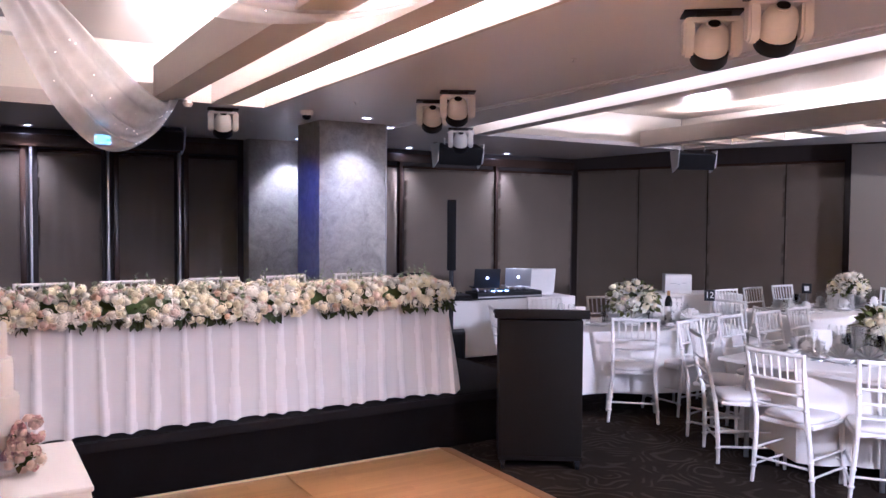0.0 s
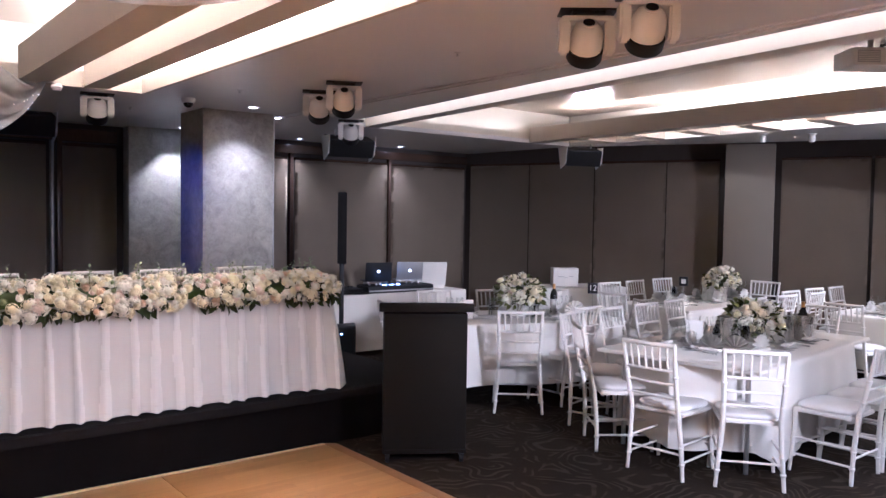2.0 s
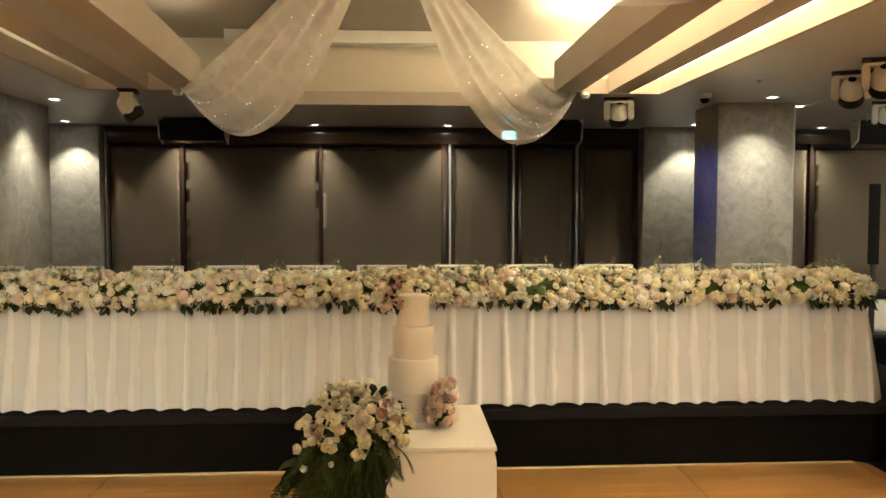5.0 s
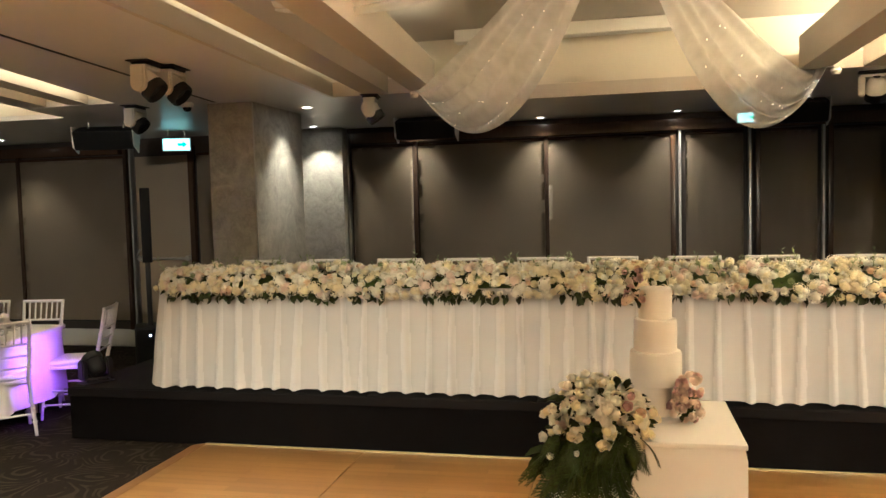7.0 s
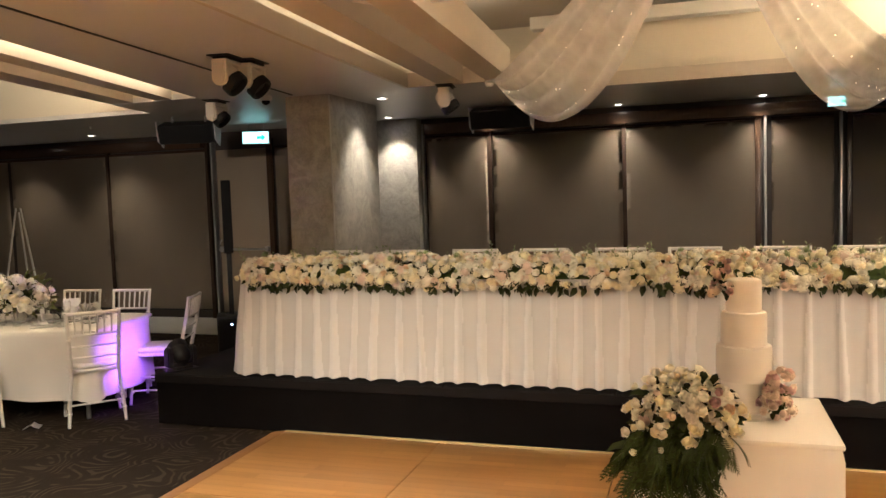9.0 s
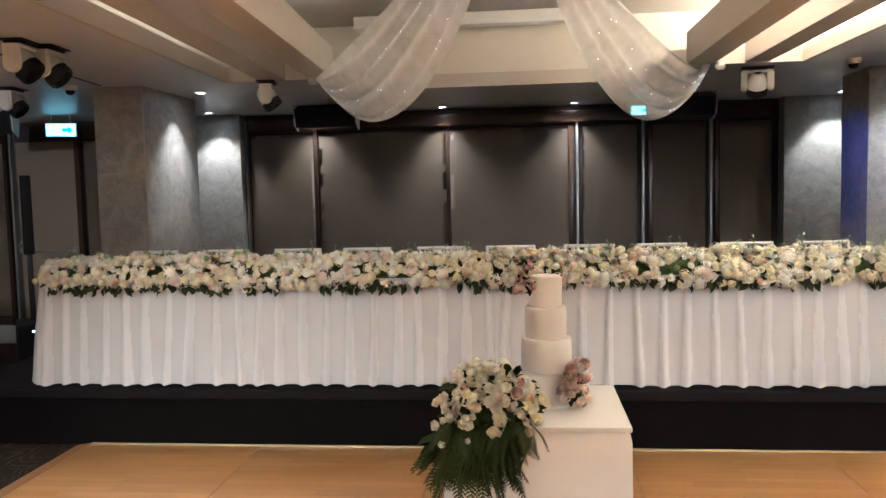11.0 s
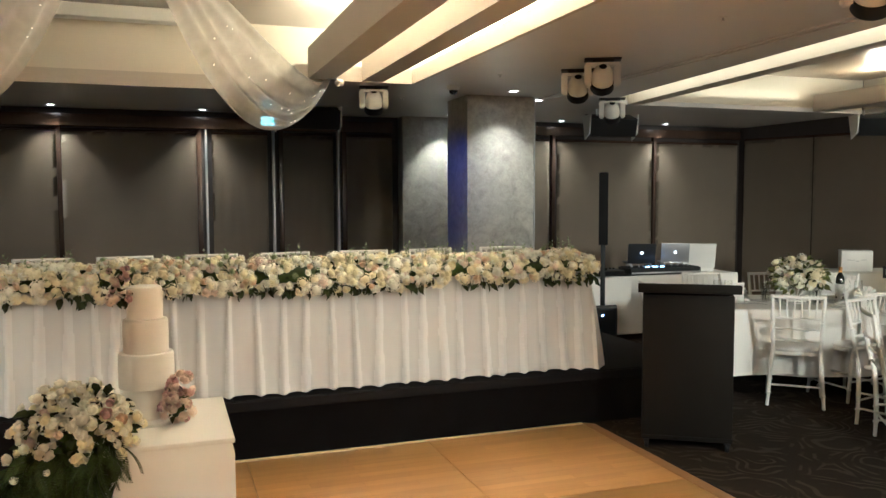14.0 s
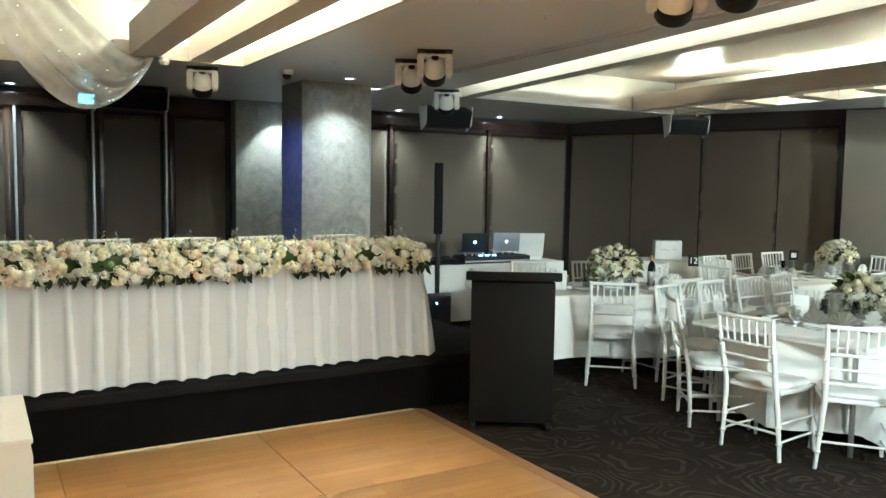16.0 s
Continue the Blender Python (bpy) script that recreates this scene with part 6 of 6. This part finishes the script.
def exit_sign(x, y, z, turn, size=1.0):
    s = thing("exit_sign", pose(x, y, z, 0, 0, turn) @ Matrix.Scale(size, 4), "lit green and white exit sign hung from the ceiling", "exit sign", "exit signs")
    part("case", box(B(), (0, 0, 0), (0.40, 0.05, 0.19), bevel=0.008), M_WHITE, s)
    part("panel", box(B(), (0, -0.027, 0), (0.375, 0.006, 0.165), bevel=0.002), M_EXIT, s, "glowing pale green panel")
    bm = B()
    v = [bm.verts.new((x_, -0.0315, z_)) for x_, z_ in ((0.02, 0.02), (0.09, 0.02), (0.09, 0.05), (0.15, 0.0), (0.09, -0.05), (0.09, -0.02), (0.02, -0.02))]
    bm.faces.new(v)
    bmesh.ops.solidify(bm, geom=bm.faces, thickness=0.001)
    part("arrow", bm, glow("exit_green", (0.02, 0.45, 0.25), 0.8), s, "green arrow", smooth=0)
    for e in (-0.12, 0.12):
        part("hanger", tube(B(), (e, 0, 0.09), (e, 0, (SOFFIT - z) / size), 0.006), M_WHITE, s)
    return s


exit_sign(-5.55, 9.60, 2.55, 22, 0.88)
exit_sign(1.46, 10.0, 2.60, 0, 0.62)


def dome_camera(x, y):
    d = thing("dome_camera", pose(x, y, SOFFIT), "small white dome camera on the ceiling", "camera", "dome cameras")
    part("housing", lathe(B(), [(0.058, 0), (0.062, -0.02), (0.05, -0.045), (0.0, -0.046)], 20), M_WHITE, d)
    part("dome", lathe(B(), [(0.042, -0.046), (0.036, -0.07), (0.018, -0.084), (0, -0.087)], 18), M_BOTTLE, d, "smoked dome")


dome_camera(2.80, 7.34)
dome_camera(-3.98, 7.20)


def sprinkler(x, y):
    d = thing("sprinkler", pose(x, y, SOFFIT), "small sprinkler head on the ceiling", "sprinkler", "sprinklers")
    part("rose", lathe(B(), [(0.022, 0), (0.021, -0.004), (0.0, -0.005)], 16), M_SOFFIT, d)
    part("stem", tube(B(), (0, 0, -0.004), (0, 0, -0.020), 0.005), M_CHROME, d)
    part("deflector", lathe(B(), [(0, -0.019), (0.012, -0.019), (0.012, -0.021), (0, -0.021)], 12), M_CHROME, d)


for x, y in ((2.95, 6.6), (-2.05, 8.9), (2.62, 8.4), (3.3, 4.2), (-3.5, 6.3), (5.9, 9.4), (-7.4, 8.7)):
    sprinkler(x, y)
for x in (4.02, 4.10):
    structure("ceiling_track", box(B(), (x, 1.5, SOFFIT - 0.006), (0.028, 13.0, 0.012), bevel=0.002), M_SOFFIT, "slim painted track for a folding wall", "trim").matrix_world = pose(0, 0, 0)
structure("ceiling_joint", box(B(), (-2.98, 1.0, SOFFIT - 0.002), (0.022, 12.6, 0.006)), M_BLACK, "thin dark joint in the ceiling", "trim").matrix_world = Matrix.Translation((-2.98, 1.0, 0)) @ pose(0, 0, 0, 0, 0, 6.8) @ Matrix.Translation((2.98, -1.0, 0))

proj = thing("projector", pose(6.66, 3.22, 2.99, 0, 0, -40), "white projector hung on a pole in the ceiling coffer", "projector")
part("body", box(B(), (0, 0, 0), (0.42, 0.32, 0.14), bevel=0.02), M_WHITE, proj)
part("vent", box(B(), (-0.085, -0.161, 0.0), (0.17, 0.004, 0.092), bevel=0.002), M_ALU, proj, "grey vent panel")
for k in range(6):
    part("vent_slat", box(B(), (-0.085, -0.165, -0.034 + 0.0136 * k), (0.16, 0.006, 0.005), bevel=0.001), M_WHITE, proj)
part("socket_panel", box(B(), (0.12, -0.161, -0.02), (0.11, 0.004, 0.04), bevel=0.002), M_CHROME, proj)
part("pole", tube(B(), (0, 0, 0.07), (0, 0, 0.16), 0.022), M_WHITE, proj)
for k in range(3):
    part("cable", polytube(B(), [(0.18 + 0.02 * math.sin(t + k), 0.10 + 0.015 * t, 0.05 + 0.10 * math.sin(t * 0.55) + 0.025 * k) for t in range(9)], 0.006, 6), M_BLACK, proj)

# ---- ceiling drapes ----
def drape(name, hub, anchor, sag_hi, sag_lo, skew, folds, seed, lights=26, spread=0.0):
    """Voile slung from the hub to an anchor: one edge nearly taut, the other in a deep loop, with folds between."""
    t = thing(name, pose(0, 0, 0), "sheer white voile drape with tiny lights, slung from the ceiling", "drape", "ceiling drapes")
    hub, anchor = Vector(hub), Vector(anchor)
    rng = random.Random(seed)
    side = (anchor - hub).cross(Vector((0, 0, 1))).normalized()
    nu, nv = 56, 40
    def P(u, v):
        base = hub.lerp(anchor, u)
        a, b = 2.2 - (2.2 - skew) * v, 0.9
        s = u ** a * (1 - u) ** b / ((a / (a + b)) ** a * (b / (a + b)) ** b)
        dz = s * (sag_hi + (sag_lo - sag_hi) * v ** 0.9)
        turn = v * folds * math.tau + 2.0 * noise.noise(Vector((u * 2, v * 3, seed)))
        off = (v - 0.5) * (0.08 + spread * s) + 0.028 * s * math.sin(turn)
        return base + side * off + Vector((0, 0, -dz - 0.008 * math.sin(turn + 1) * s))
    bm = B()
    rows = [[bm.verts.new(P(i / nu, j / nv)) for j in range(nv + 1)] for i in range(nu + 1)]
    for a, b in zip(rows, rows[1:]):
        for j in range(nv):
            bm.faces.new((a[j], a[j + 1], b[j + 1], b[j]))
    part("voile", bm, M_VOILE, t, smooth=180)
    dots = B()
    for k in range(lights):
        u, v = rng.uniform(0.25, 0.97), rng.choice((0.35, 0.62, 0.85)) + rng.uniform(-0.05, 0.05)
        bmesh.ops.create_icosphere(dots, subdivisions=1, radius=0.0038, matrix=Matrix.Translation(P(u, v)))
    tagged(part("fairy_lights", dots, M_FAIRY, t, "tiny warm fairy lights"), kind="stuff")
    return t


HUB = (0.0, 4.9, 3.38)
drape("ceiling_drape", HUB, (-1.72, 7.28, 2.72), 0.10, 0.72, 1.05, 4, 1, spread=0.14)
drape("ceiling_drape", HUB, (1.60, 7.28, 2.72), 0.19, 0.77, 1.1, 4, 2, spread=-0.22)
drape("ceiling_drape", HUB, (2.30, 3.6, 2.98), 0.10, 0.50, 1.0, 4, 3, lights=10, spread=0.12)
drape("ceiling_drape", HUB, (-2.36, 4.4, 3.02), 0.08, 0.36, 1.0, 4, 4, lights=10, spread=0.12)
for s, xx in ((-1, -1.72), (1, 1.66)):
    hk = thing("drape_hook", pose(xx, 7.30, SOFFIT + 0.002), "small chrome ceiling hook that gathers a drape", "hook", "drape hooks")
    part("plate", lathe(B(), [(0, 0), (0.05, 0), (0.052, -0.006), (0.03, -0.012), (0, -0.013)], 20), M_CHROME, hk)
    part("stem", tube(B(), (0, 0, -0.01), (0, 0, 0.10), 0.010), M_CHROME, hk)
    part("knot", lathe(B(), [(0, -0.045), (0.03, -0.04), (0.045, -0.012), (0.03, 0.015), (0, 0.02)], 12, (s * 0.06, 0, -0.02)), M_CLOTH, hk, "gathered knot of voile")
hubring = thing("drape_hub", pose(HUB[0], HUB[1], HUB[2]), "white ceiling ring from which the drapes fan out", "ring")
part("ring", lathe(B(), [(0.10, -0.02), (0.12, -0.02), (0.12, 0.04), (0.10, 0.04), (0.10, -0.02)], 24), M_WHITE, hubring)

# easel by the glazed wall
ea = thing("easel", pose(-9.45, 9.45, 0.006, 0, 0, 30), "pale wooden easel standing by the blinds", "easel")
for a, b in (((-0.30, -0.12, 0), (-0.03, 0.0, 1.72)), ((0.30, -0.12, 0), (0.03, 0.0, 1.72)), ((0, 0.42, 0), (0, 0.02, 1.66))):
    part("leg", tube(B(), a, b, 0.016, 0.013), M_WHITE, ea)
part("ledge", box(B(), (0, -0.10, 0.66), (0.62, 0.07, 0.025), bevel=0.004), M_WHITE, ea)


# small fittings under the soffit by the splayed wall
for fx, fy in ((8.92, 5.37), (9.24, 4.95)):
    f_ = thing("ceiling_sensor", pose(fx, fy, SOFFIT, 0, 0, -50), "small white sensor hanging under the ceiling by the pillar", "sensor", "ceiling sensors")
    part("base", lathe(B(), [(0.0, 0.0), (0.055, 0.0), (0.055, -0.012), (0.03, -0.022), (0.0, -0.022)], 18), M_WHITE, f_)
    part("body", lathe(B(), [(0.0, -0.020), (0.034, -0.022), (0.040, -0.06), (0.030, -0.095), (0.0, -0.10)], 18), M_WHITE, f_)
    part("eye", lathe(B(), [(0.0, -0.0985), (0.016, -0.098), (0.012, -0.108), (0.0, -0.110)], 14), M_BLACK, f_)

# a scrap of folded paper on the carpet beside a table
bm = B()
rows = [[bm.verts.new((x, y, 0.006 + 0.030 * max(0, 1 - abs(x) * 22))) for y in (-0.05, 0.0, 0.055)] for x in (-0.06, -0.03, 0.0, 0.03, 0.06)]
for a, b in zip(rows, rows[1:]):
    for j in range(2):
        bm.faces.new((a[j], b[j], b[j + 1], a[j + 1]))
bmesh.ops.solidify(bm, geom=bm.faces[:], thickness=0.001)
scrap = part("paper_scrap", bm, M_PORCELAIN)
scrap.matrix_world = pose(-5.02, 5.18, 0.0, 0, 0, 30)
tagged(scrap, "white folded scrap of paper lying on the carpet", "paper")
